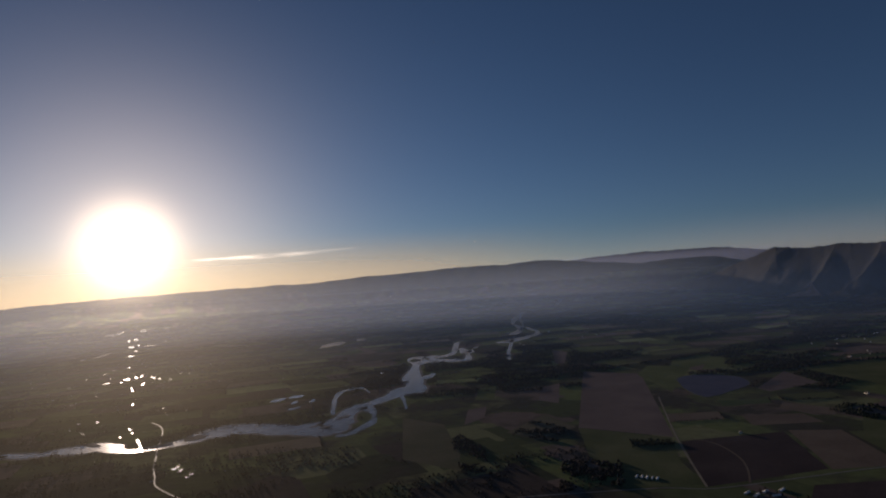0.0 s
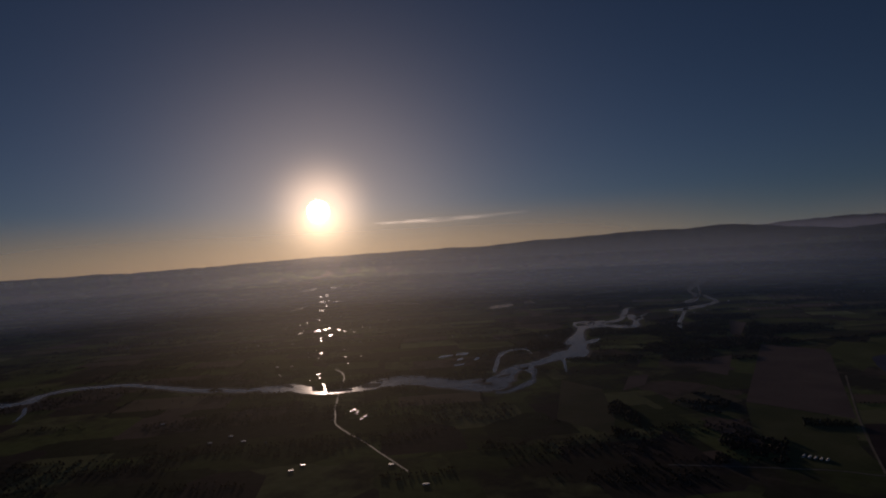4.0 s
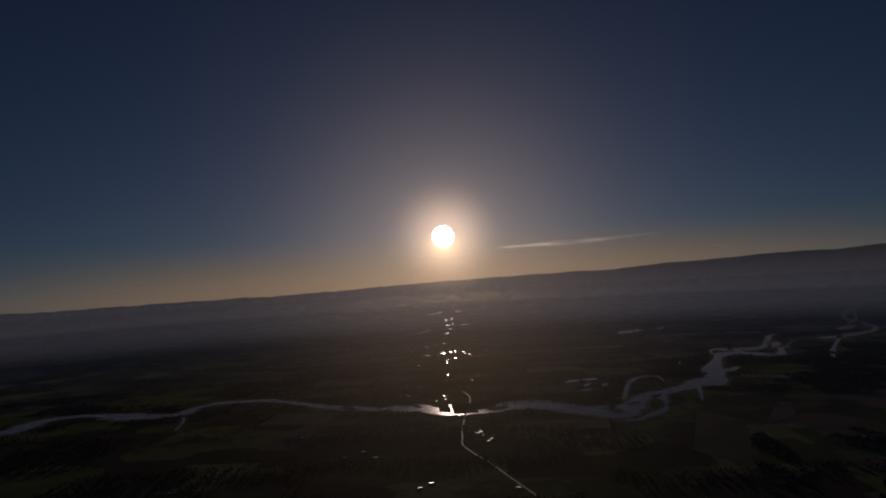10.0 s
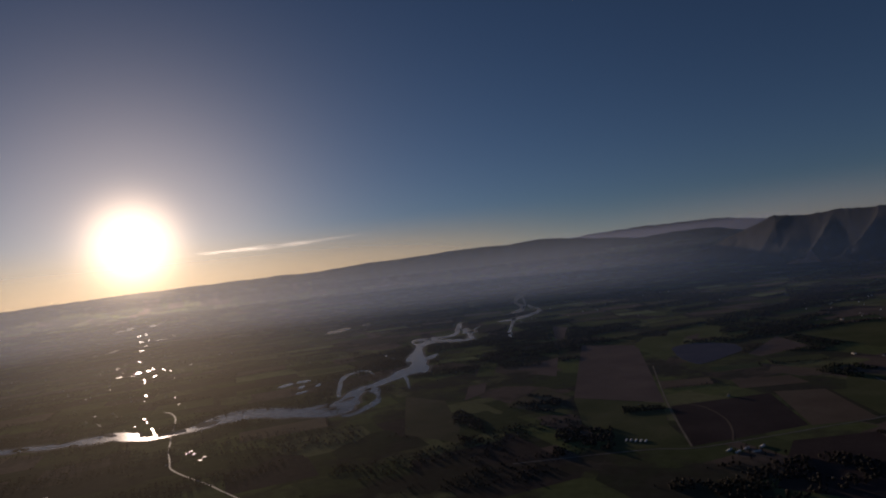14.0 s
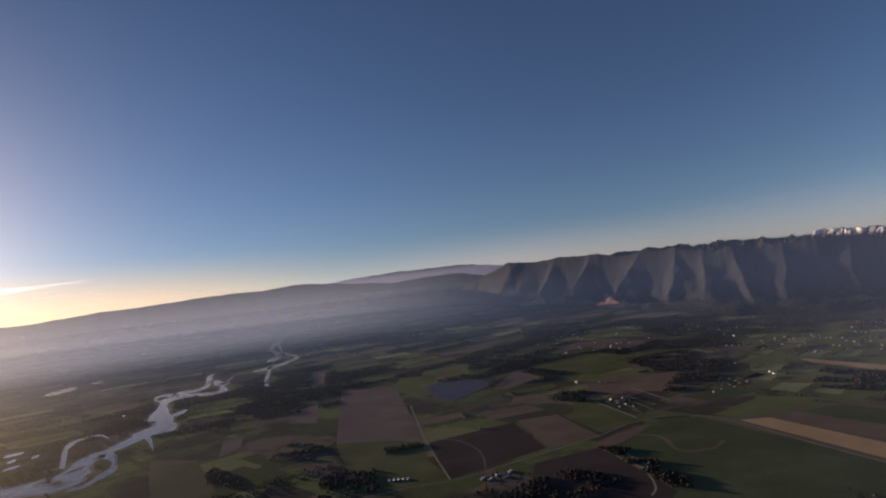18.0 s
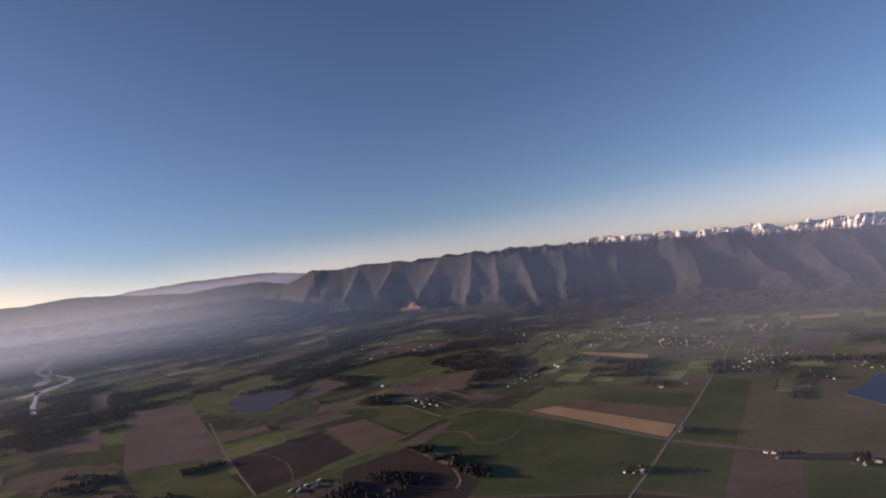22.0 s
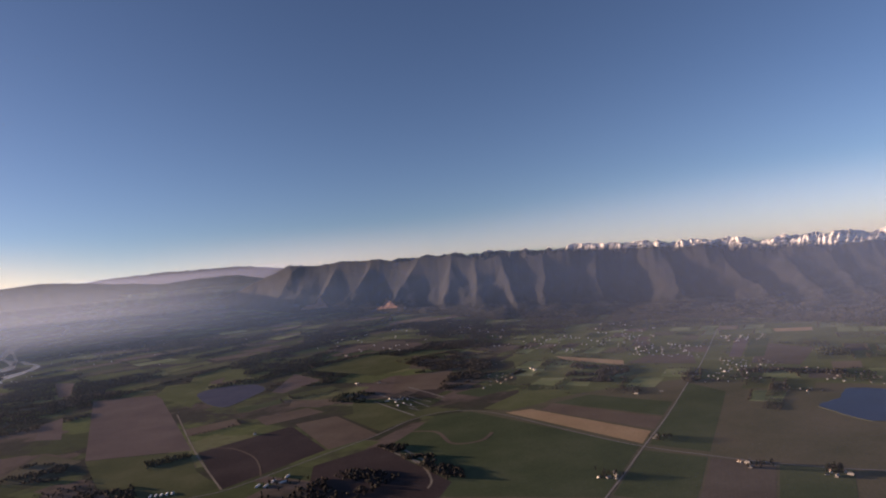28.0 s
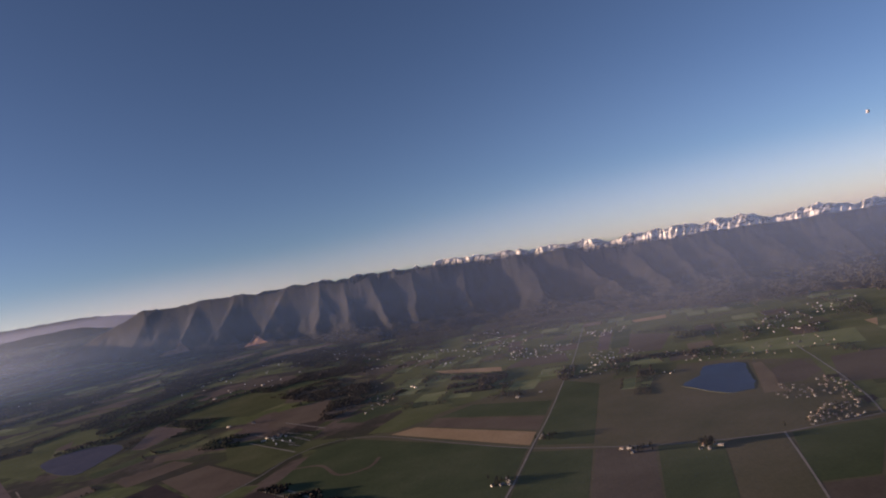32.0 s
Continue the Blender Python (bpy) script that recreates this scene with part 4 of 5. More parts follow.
LAKES = [[(-70, 1340), (-39, 1380), (9, 1382), (60, 1350), (66, 1275), (24, 1204), (-15, 1148), (-55, 1223)], [(660, 590), (700, 640), (740, 650), (770, 626), (775, 579), (700, 520), (651, 489), (621, 522), (623, 554)]]


def clear_ground(px, py):
    bad = near_line(px, py, RIVER_MAIN, 24) | near_line(px, py, HIGHWAY, 8)
    for line, _ in ARMS:
        bad |= near_line(px, py, line, sum(p[2] for p in line) / len(line) * 0.5 + 5)
    for x, y, a, b, turn in PONDS + GLINTS_FAR + GLINTS_MID + GLINTS_NEAR:
        bad |= (np.hypot(px - x, py - y) < a + 4) | near_line(px, py, [(x, y), (x * 0.97, y * 0.97)], b + 4)
    for pts in LAKES + [f[0] for f in FIELDS]:
        bad |= inside(px, py, pts)
    return ~bad


# ---- trees ----
def bark():
    m, n, l, p = material("bark", 0.95, 0.1)
    l.new(ramp(n, l, cloudy(n, l, 3.0, 4), [(0.3, (0.05, 0.038, 0.03)), (0.7, (0.11, 0.085, 0.065))]), p.inputs["Base Color"])
    return m


def foliage(name, a, b, c, through_light):
    m, n, l, p = material(name, 0.95, 0.05)
    geo = n.new("ShaderNodeNewGeometry")
    col = ramp(n, l, geo.outputs["Random Per Island"], [(0.1, a), (0.5, b), (0.9, c)])
    col = blend(n, l, "OVERLAY", 0.6, col, ramp(n, l, cloudy(n, l, 0.6, 3), [(0.3, (0.25,) * 3), (0.7, (0.75,) * 3)]))
    l.new(col, p.inputs["Base Color"])
    thin, mix = n.new("ShaderNodeBsdfTranslucent"), n.new("ShaderNodeMixShader")   # light comes through twigs and leaves
    l.new(col, thin.inputs["Color"])
    mix.inputs[0].default_value = through_light
    l.new(p.outputs[0], mix.inputs[1])
    l.new(thin.outputs[0], mix.inputs[2])
    l.new(mix.outputs[0], n["Material Output"].inputs["Surface"])
    return m


BARK = bark()
WINTER_WOOD = foliage("winter_wood", (0.046, 0.043, 0.04), (0.067, 0.062, 0.055), (0.095, 0.086, 0.073), 0.42)
EVERGREEN = foliage("evergreen", (0.03, 0.036, 0.024), (0.046, 0.054, 0.034), (0.066, 0.07, 0.045), 0.2)
SLOPE_WOOD = foliage("slope_wood", (0.045, 0.042, 0.037), (0.062, 0.058, 0.05), (0.085, 0.078, 0.066), 0.3)
rng = np.random.default_rng(5)


def crowd(name, xy, mat, height, label, category="woods", cone=0.3, spread=0.47, beds=None):
    """Many small trees as one mesh: lopsided crowns, some pointed, on short stems."""
    xy = np.asarray(xy, float)
    n, sides = len(xy), 5
    if n == 0:
        return None
    h = height * rng.uniform(0.6, 1.25, n)
    pointed = rng.random(n) < cone
    levels = np.where(pointed[:, None], [0.1, 0.3, 0.62], [0.16, 0.5, 0.8])
    wide = np.where(pointed[:, None], [0.30, 0.24, 0.12], [0.24, 0.42, 0.3]) * (spread / 0.36)
    ang = (np.arange(sides) / sides * math.tau)[None, None, :] + rng.uniform(0, 6.28, (n, 1, 1)) + np.array([0, 0.6, 0.2])[None, :, None]
    rad = wide[:, :, None] * h[:, None, None] * rng.uniform(0.65, 1.35, (n, 3, sides))
    ground = np.array([fold(x, y)[2] for x, y in xy]) if beds is None else np.asarray(beds)
    flat = np.array([fold(x, y)[:2] for x, y in xy]) if beds is None else xy
    vx = flat[:, 0][:, None, None] + np.cos(ang) * rad
    vy = flat[:, 1][:, None, None] + np.sin(ang) * rad
    vz = ground[:, None, None] + (levels[:, :, None] + rng.uniform(-0.05, 0.05, (n, 3, sides))) * h[:, None, None]
    ring = np.stack([vx, vy, vz], -1).reshape(n, 15, 3)
    lean = rng.uniform(-0.06, 0.06, (n, 2)) * h[:, None]
    tip = np.concatenate([flat + lean, (ground + h)[:, None]], 1)[:, None, :]
    root = np.concatenate([flat, (ground - 0.3)[:, None]], 1)[:, None, :]
    verts = np.concatenate([ring, tip, root], 1).reshape(-1, 3)
    faces = []
    for k in range(sides):
        j = (k + 1) % sides
        faces += [(k, j, 5 + j), (k, 5 + j, 5 + k), (5 + k, 5 + j, 10 + j), (5 + k, 10 + j, 10 + k), (10 + k, 10 + j, 15), (j, k, 16)]
    faces = (np.array(faces)[None] + (np.arange(n) * 17)[:, None, None]).reshape(-1, 3)
    me = bpy.data.meshes.new(name)
    me.vertices.add(len(verts))
    me.vertices.foreach_set("co", verts.ravel())
    me.loops.add(faces.size)
    me.loops.foreach_set("vertex_index", faces.ravel().astype(np.int32))
    me.polygons.add(len(faces))
    me.polygons.foreach_set("loop_start", np.arange(0, faces.size, 3, dtype=np.int32))
    me.update(calc_edges=True)
    me.materials.append(mat)
    return tagged(new(name, me), label, category, kind="stuff")


def jitter_grid(pts, step):
    xs, ys = [p[0] for p in pts], [p[1] for p in pts]
    gx, gy = np.meshgrid(np.arange(min(xs), max(xs), step), np.arange(min(ys), max(ys), step))
    gx, gy = gx.ravel() + rng.uniform(-0.5, 0.5, gx.size) * step, gy.ravel() + rng.uniform(-0.5, 0.5, gy.size) * step
    keep = inside(gx, gy, list(pts))
    return gx[keep], gy[keep]


def rough_edge(gx, gy, scale, level, z=0.0):
    return np.array([noise.fractal(Vector((x * scale, y * scale, z)), 1.0, 2.0, 4) > level for x, y in zip(gx, gy)], bool)


WOODS = [
    ([(23, 1464), (121, 1443), (132, 1695), (29, 1654)], 9, WINTER_WOOD, "dark bare wood among meadows"),
    ([(-561, 1756), (-370, 1633), (-285, 1331), (-390, 1332), (-529, 1536)], 9, WINTER_WOOD, "dark riverside wood"),
    ([(496, 940), (553, 857), (640, 958), (587, 1060)], 7, WINTER_WOOD, "brown bare copse beside the village"),
    ([(587, 625), (596, 604), (706, 694), (701, 721)], 5, SLOPE_WOOD, "planted dark grove in rows"),
    ([(-274, 1475), (-271, 1455), (-142, 1465), (-145, 1485)], 6, WINTER_WOOD, "long dark hedge between fields"),
    ([(-315, 1700), (-256, 1708), (-258, 1735), (-322, 1728)], 6, WINTER_WOOD, "short dark hedge on the plain"),
    ([(-129, 705), (-100, 703), (-113, 789), (-178, 783), (-163, 682), (-123, 666)], 7, WINTER_WOOD, "dark thicket beside the row of sheds"),
    ([(155, 771), (178, 630), (198, 596), (207, 637), (174, 790)], 8, WINTER_WOOD, "brown scrub along a ditch"),
    ([(-107, 846), (-112, 882), (-54, 898), (-52, 872)], 6, EVERGREEN, "dark strip of young trees"),
]
WOODS += [
    ([(141, 1068), (169, 1119), (234, 1103), (186, 1013)], 8, EVERGREEN, "dark copse of conifers"),
    ([(150, 768), (168, 768), (208, 620), (183, 608)], 6, WINTER_WOOD, "thick dark hedge beside a field"),
    ([(932, 857), (1005, 852), (930, 777), (899, 811)], 8, EVERGREEN, "dark conifer wood beyond the lake"),
    ([(-269, 892), (-200, 862), (-202, 947), (-261, 974)], 7, WINTER_WOOD, "dark bare wood near the road"),
    ([(257, 2445), (472, 2359), (375, 1904), (212, 1922)], 12, WINTER_WOOD, "broad dark wood on the plain"),
    ([(312, 1028), (397, 1181), (482, 1216), (460, 1111), (334, 1007)], 8, WINTER_WOOD, "bare trees between houses"),
    ([(340, 1385), (488, 1430), (482, 1216), (370, 1170)], 9, WINTER_WOOD, "bare brown wood"),
    ([(611, 2101), (881, 1598), (792, 1442), (517, 1690)], 11, WINTER_WOOD, "wooded strip below the mountain"),
    ([(696, 852), (772, 802), (831, 706), (809, 688), (736, 777)], 8, WINTER_WOOD, "trees round the village"),
    ([(645, 842), (712, 870), (648, 797), (619, 793)], 7, WINTER_WOOD, "trees beside the lane"),
]
WOODS += [
    ([(-20, 650), (110, 700), (150, 650), (40, 560), (-60, 600)], 9, WINTER_WOOD, "bare scrub beside the sheds"),
    ([(-343, 851), (-288, 733), (-243, 715), (-291, 829), (-343, 886)], 8, WINTER_WOOD, "dark scrub in the river meadows"),
    ([(500, 1650), (640, 1500), (560, 1400), (430, 1500)], 10, WINTER_WOOD, "brown wood on the plain"),
]
for pts, step, mat, label in WOODS:
    gx, gy = jitter_grid(pts, step * 0.5)
    keep = rough_edge(gx, gy, 0.026, -0.08)
    crowd("wood", np.stack([gx[keep], gy[keep]], 1), mat, 3.0 if step > 6.5 else 2.4 if step > 5 else 1.2, label)

# trees along the river
xs, ys = [], []
for (ax, ay, aw), (bx, by, bw) in zip(RIVER_MAIN, RIVER_MAIN[1:]):
    n = int(math.hypot(bx - ax, by - ay) / 1.4)
    t, side, off = rng.random(n), rng.choice([-1, 1], n), rng.gamma(1.6, 22, n) + max(aw, bw) * 0.42
    d = math.hypot(bx - ax, by - ay)
    xs.append(ax + (bx - ax) * t - (by - ay) / d * side * off)
    ys.append(ay + (by - ay) * t + (bx - ax) / d * side * off)
gx, gy = np.concatenate(xs), np.concatenate(ys)
keep = clear_ground(gx, gy) & rough_edge(gx, gy, 0.008, -0.12)
crowd("riverside_trees", np.stack([gx[keep], gy[keep]], 1), WINTER_WOOD, 2.8, "bare trees lining the river banks", "trees", 0.15)


def sector(name, az0, az1, r0, r1, step, scale, level, height, label, mat, seed):
    """Scattered woods over a stretch of the plain."""
    n = int((az1 - az0) * math.pi / 360 * (r1 * r1 - r0 * r0) / (step * step))
    az, r = radians(az0) + rng.random(n) * radians(az1 - az0), np.sqrt(r0 * r0 + rng.random(n) * (r1 * r1 - r0 * r0))
    gx, gy = -np.sin(az) * r, np.cos(az) * r
    keep = clear_ground(gx, gy)
    gx, gy = gx[keep], gy[keep]
    gx2, gy2 = 0.74 * gx + 0.67 * gy, -0.67 * gx + 0.74 * gy
    keep = rough_edge(gx2 * 0.6, gy2 * 1.5, scale, level, seed)
    crowd(name, np.stack([gx[keep], gy[keep]], 1), mat, height, label)


sector("wood", -22, 30, 1250, 2300, 5.2, 0.005, 0.1, 2.8, "scattered dark woods and hedges on the plain", WINTER_WOOD, 1.0)
sector("wood", -14, 30, 2300, 3600, 8, 0.004, 0.04, 3.4, "far dark woods in the hazy plain", WINTER_WOOD, 2.0)
sector("wood", 30, 88, 850, 2000, 7, 0.006, 0.1, 2.2, "dark woods beyond the river", WINTER_WOOD, 3.0)
sector("wood", 30, 88, 2000, 3800, 11, 0.004, 0.08, 3.0, "far dark woods under the sun", WINTER_WOOD, 4.0)
sector("wood", -12, 85, 3600, 6500, 30, 0.002, 0.1, 5, "distant belts of dark woods", WINTER_WOOD, 5.0)
sector("wood", -10, 85, 6500, 14000, 60, 0.0012, 0.1, 5, "faint far woods below the hills", WINTER_WOOD, 9.0)
sector("wood", 10, 75, 450, 900, 6, 0.008, 0.12, 2.0, "dark scrub and hedges below the river", WINTER_WOOD, 6.0)
sector("wood", -62, -24, 950, 1450, 6, 0.012, 0.27, 2.0, "hedges and copses among the meadows", WINTER_WOOD, 7.0)
sector("wood", -80, -22, 1640, 2000, 6.5, 0.003, -0.12, 2.6, "dense bare forest at the mountain foot", SLOPE_WOOD, 8.0)

# hedges along the edges of some parcels
hedge = []
for pts in PARCELS:
    for a, b in zip(pts, pts[1:] + pts[:1]):
        if rng.random() < 0.22:
            n = int(math.hypot(b[0] - a[0], b[1] - a[1]) / 2.6)
            for t in rng.random(n):
                hedge.append((a[0] + (b[0] - a[0]) * t + rng.normal(0, 1.0), a[1] + (b[1] - a[1]) * t + rng.normal(0, 1.0)))
crowd("hedges", hedge, WINTER_WOOD, 2.0, "dark bare hedges along the field edges", "hedges", 0.2, 0.5)

# forest climbing the lower slopes of the mountain front
slope, beds = [], []
for _ in range(26000):
    az, v = rng.uniform(-72, -3), abs(rng.normal(0, 0.2))
    if v < 0.62 and not (v < 0.3 and (-9 < az < -6.2 or -15 < az < -12.9)) and noise.fractal(Vector((az * 0.8, v * 9, 2.0)), 1.0, 2.0, 3) > -0.3 + v * 0.7:
        x, y, z = front(az, v + 0.025)
        slope.append((x, y))
        beds.append(z - 0.3)
crowd("mountain_forest", slope, SLOPE_WOOD, 3.2, "bare brown forest on the lower mountain slopes", "forest", 0.45, 0.45, beds)

# rows of young trees in the nursery
rows_of = []
for k in range(12):
    x0, y0 = 206 + 5.4 * k, 1020 + 3.5 * k
    for t in np.arange(0, 1, 0.02):
        rows_of.append((x0 + 24 * t + rng.normal(0, 0.2), y0 - 122 * t))
crowd("nursery_rows", rows_of, EVERGREEN, 1.0, "straight rows of small nursery trees", "young trees", 0.7, 0.6)

# the forest edge along the mountain foot
xs, ys = [], []
for _ in range(9000):
    az = rng.uniform(-72, -3)
    x, y, _z = polar(az, lerp(RANGE, az)[0] + 30 - abs(rng.normal(0, 70 if az > -30 else 40)), 0)
    xs.append(x)
    ys.append(y)
gx, gy = np.array(xs), np.array(ys)
keep = clear_ground(gx, gy) & rough_edge(gx, gy, 0.006, -0.1, 11.0)
crowd("foothill_forest", np.stack([gx[keep], gy[keep]], 1), SLOPE_WOOD, 2.8, "dark bare forest along the mountain foot", "forest", 0.4, 0.45)


# ---- buildings ----
def paint(name, a, b, rough=0.7, metal=0.0):
    m, n, l, p = material(name, rough, 0.3)
    p.inputs["Metallic"].default_value = metal
    l.new(ramp(n, l, cloudy(n, l, 0.8, 4), [(0.3, a), (0.7, b)]), p.inputs["Base Color"])
    return m


WALLS = [paint("white_render", (0.5, 0.47, 0.41), (0.66, 0.62, 0.55)), paint("cream_render", (0.38, 0.33, 0.25), (0.5, 0.43, 0.34)), paint("grey_boards", (0.2, 0.185, 0.165), (0.3, 0.275, 0.245))]
ROOFS = [paint("dark_shingles", (0.07, 0.065, 0.06), (0.12, 0.11, 0.1)), paint("brown_tiles", (0.13, 0.08, 0.06), (0.2, 0.13, 0.1)), paint("grey_shingles", (0.2, 0.19, 0.18), (0.28, 0.27, 0.26))]
TIN = paint("tin_roof", (0.5, 0.5, 0.5), (0.66, 0.65, 0.63), 0.32, 0.85)
WHITE_TIN = paint("white_tin", (0.62, 0.62, 0.62), (0.78, 0.78, 0.77), 0.5)
CONCRETE = paint("concrete", (0.3, 0.29, 0.27), (0.42, 0.4, 0.37), 0.9)
PANE = paint("window_pane", (0.02, 0.025, 0.03), (0.04, 0.045, 0.05), 0.12)


def box_data(bm, x0, x1, y0, y1, z0, z1):
    v = [bm.verts.new(c) for c in ((x0, y0, z0), (x1, y0, z0), (x1, y1, z0), (x0, y1, z0), (x0, y0, z1), (x1, y0, z1), (x1, y1, z1), (x0, y1, z1))]
    for f in ((0, 3, 2, 1), (4, 5, 6, 7), (0, 1, 5, 4), (1, 2, 6, 5), (2, 3, 7, 6), (3, 0, 4, 7)):
        bm.faces.new([v[i] for i in f])


def shape(name, mat, build):
    bm = bmesh.new()
    build(bm)
    me = bpy.data.meshes.new(name)
    bm.to_mesh(me)
    bm.free()
    me.materials.append(mat)
    return me


def gable_walls(w, d, h, top):
    def build(bm):
        a = [bm.verts.new(c) for c in ((-w, -d, -0.3), (w, -d, -0.3), (w, d, -0.3), (-w, d, -0.3), (-w, -d, h), (w, -d, h), (w, d, h), (-w, d, h), (-w, 0, top), (w, 0, top))]
        for f in ((0, 1, 5, 4), (2, 3, 7, 6), (3, 0, 4, 8, 7), (1, 2, 6, 9, 5)):
            bm.faces.new([a[i] for i in f])
    return build


def gable_roof(w, d, h, top, over=0.35, thick=0.18):
    def build(bm):
        drop = (top - h) * over / d
        for s in (-1, 1):
            lo, hi = (s * (d + over), h - drop), (0, top)
            v = [bm.verts.new(c) for c in ((-w - over, lo[0], lo[1]), (w + over, lo[0], lo[1]), (w + over, 0, hi[1]), (-w - over, 0, hi[1]),
                                          (-w - over, lo[0], lo[1] + thick), (w + over, lo[0], lo[1] + thick), (w + over, 0, hi[1] + thick), (-w - over, 0, hi[1] + thick))]
            for f in ((0, 1, 2, 3), (4, 5, 6, 7), (0, 1, 5, 4), (1, 2, 6, 5), (3, 0, 4, 7)):
                bm.faces.new([v[i] for i in f])
    return build


SIZE = 0.62   # the valley is built at about two thirds


def assemble(name, parts, x, y, turn, label, category, group="", scale=1.0):
    """An Empty at the foot with its parts; alike things share the meshes."""
    root = new(name)
    gx, gy, gz = fold(x, y)
    root.matrix_world = pose(gx, gy, gz, 0, 0, turn) @ Matrix.Scale(SIZE * scale * (math.hypot(gx, gy) / max(math.hypot(x, y), 1)), 4)
    for part_name, me in parts:
        new(part_name, me).parent = root
    return tagged(root, label, category, group)


def house_parts(w, d, h, top, wall, roof):
    parts = [("body", shape("body", wall, gable_walls(w, d, h, top))), ("roof", shape("roof", roof, gable_roof(w, d, h, top))),
             ("chimney", shape("chimney", CONCRETE, lambda bm: box_data(bm, w * 0.4, w * 0.4 + 0.5, -0.3, 0.3, h, top + 0.7)))]
    for k, u in enumerate((-0.55, 0.05, 0.6)):
        parts.append(("window", shape("window", PANE, lambda bm, u=u: box_data(bm, u * w - 0.45, u * w + 0.45, -d - 0.04, d + 0.04, h * 0.4, h * 0.78))))
    parts.append(("door", shape("door", ROOFS[1], lambda bm: box_data(bm, -0.3 * w - 0.4, -0.3 * w + 0.4, -d - 0.05, -d + 0.02, 0, min(1.9, h * 0.8)))))
    return parts


HOUSES = []
for wall, tone in zip(WALLS, ("white", "cream", "grey")):
    for roof, cover in zip(ROOFS, ("dark", "brown", "grey")):
        for w, d, h, top in ((3.6, 2.5, 2.4, 3.9), (4.6, 2.7, 2.6, 4.3)):
            HOUSES.append((house_parts(w, d, h, top, wall, roof), f"{tone} house with a {cover} pitched roof"))
BARN = [("body", shape("body", WALLS[2], gable_walls(6.5, 3.6, 3.0, 5.2))), ("roof", shape("roof", ROOFS[2], gable_roof(6.5, 3.6, 3.0, 5.2))), ("door", shape("door", ROOFS[1], lambda bm: box_data(bm, -1.4, 1.4, -3.68, -3.58, 0, 2.6)))]
SHED = [("body", shape("body", WHITE_TIN, gable_walls(9, 2.6, 1.8, 2.8))), ("roof", shape("roof", WHITE_TIN, gable_roof(9, 2.6, 1.8, 2.8)))] + [("vent", shape("vent", TIN, lambda bm, u=u: box_data(bm, u, u + 0.6, -0.4, 0.4, 2.7, 3.4))) for u in (-6, -2, 2, 6)]
LOW_SHED = [("body", shape("body", WALLS[2], gable_walls(8, 5, 2.6, 3.0))), ("roof", shape("roof", TIN, gable_roof(8, 5, 2.6, 3.02))), ("door", shape("door", ROOFS[1], lambda bm: box_data(bm, -1.6, 1.6, -5.08, -4.98, 0, 2.3)))]
pick = random.Random(11)


def settle(pts, count, grid, group, beside, spacing=12, jitter=8):
    """Houses inside an outline, on a loose street grid."""
    made, tries = [], 0
    xs, ys = [p[0] for p in pts], [p[1] for p in pts]
    while len(made) < count and tries < 9000:
        tries += 1
        x, y = pick.uniform(min(xs), max(xs)), pick.uniform(min(ys), max(ys))
        if not inside(np.array([x]), np.array([y]), list(pts))[0] or any((x - a) ** 2 + (y - b) ** 2 < spacing ** 2 for a, b in made):
            continue
        made.append((x, y))
        parts, label = pick.choice(HOUSES[:6] * 2 + HOUSES[6:12] + HOUSES[12:14])
        assemble("house", parts, x, y, grid + pick.choice((0, 90, 180, 270)) + pick.uniform(-jitter, jitter), label + " " + beside, "house", group, pick.uniform(0.42, 0.64))
    return made


GARDENS = []
GARDENS += settle([(674, 491), (626, 457), (639, 421), (687, 445)], 20, 42, "houses of the town", "in the town", 6.5, 4)
GARDENS += settle([(580, 402), (558, 383), (584, 367), (597, 361), (646, 385), (621, 406)], 40, 42, "houses of the town", "in the town", 4.6, 4)
GARDENS += settle([(715, 467), (665, 433), (627, 375), (600, 358), (675, 399), (727, 444)], 30, 42, "houses of the town", "beside the town road", 6.5, 4)
IN_TOWN = len(GARDENS)
GARDENS += settle([(791, 920), (733, 845), (745, 776), (787, 776), (825, 823), (829, 912)], 40, 42, "houses of the village", "in the village", 8)
GARDENS += settle([(642, 883), (636, 783), (704, 732), (736, 768), (697, 871)], 20, 42, "houses of the village", "beside the village lane", 10)
GARDENS += settle([(710, 1053), (768, 942), (856, 1023), (822, 1183)], 20, 42, "houses of the upper village", "among green meadows", 13, 20)
GARDENS += settle([(908, 1029), (960, 986), (1030, 1052), (964, 1104)], 10, 42, "houses of the upper village", "below the forest", 13, 20)
GARDENS += settle([(819, 773), (747, 706), (778, 628), (810, 598), (854, 632)], 26, 42, "houses beside the lake", "behind the lake", 9, 15)
GARDENS += settle([(879, 641), (813, 594), (852, 496), (926, 524), (945, 622)], 18, 42, "houses beside the lake", "on the town lane", 11, 15)
GARDENS += settle([(400, 1000), (423, 1085), (470, 1060), (434, 1000), (370, 975)], 18, 20, "houses of the hamlet", "in the hamlet", 11, 30)
GARDENS += settle([(408, 1211), (474, 1250), (520, 1180), (440, 1160)], 14, 20, "houses of the hamlet", "among bare trees", 13, 30)
GARDENS += settle([(765, 1319), (742, 1213), (750, 1142), (850, 1170), (913, 1247), (1033, 1318), (996, 1499), (949, 1540), (860, 1420)], 20, 42, "houses of the meadow village", "among green meadows", 16, 25)
GARDENS += settle([(690, 690), (720, 640), (700, 635), (680, 670)], 6, 42, "houses beside the lake", "near the lake", 12, 20)
GARDENS += settle([(900, 700), (1180, 790), (1300, 700), (1000, 620)], 9, 42, "scattered farmhouses", "among meadows", 22, 40)
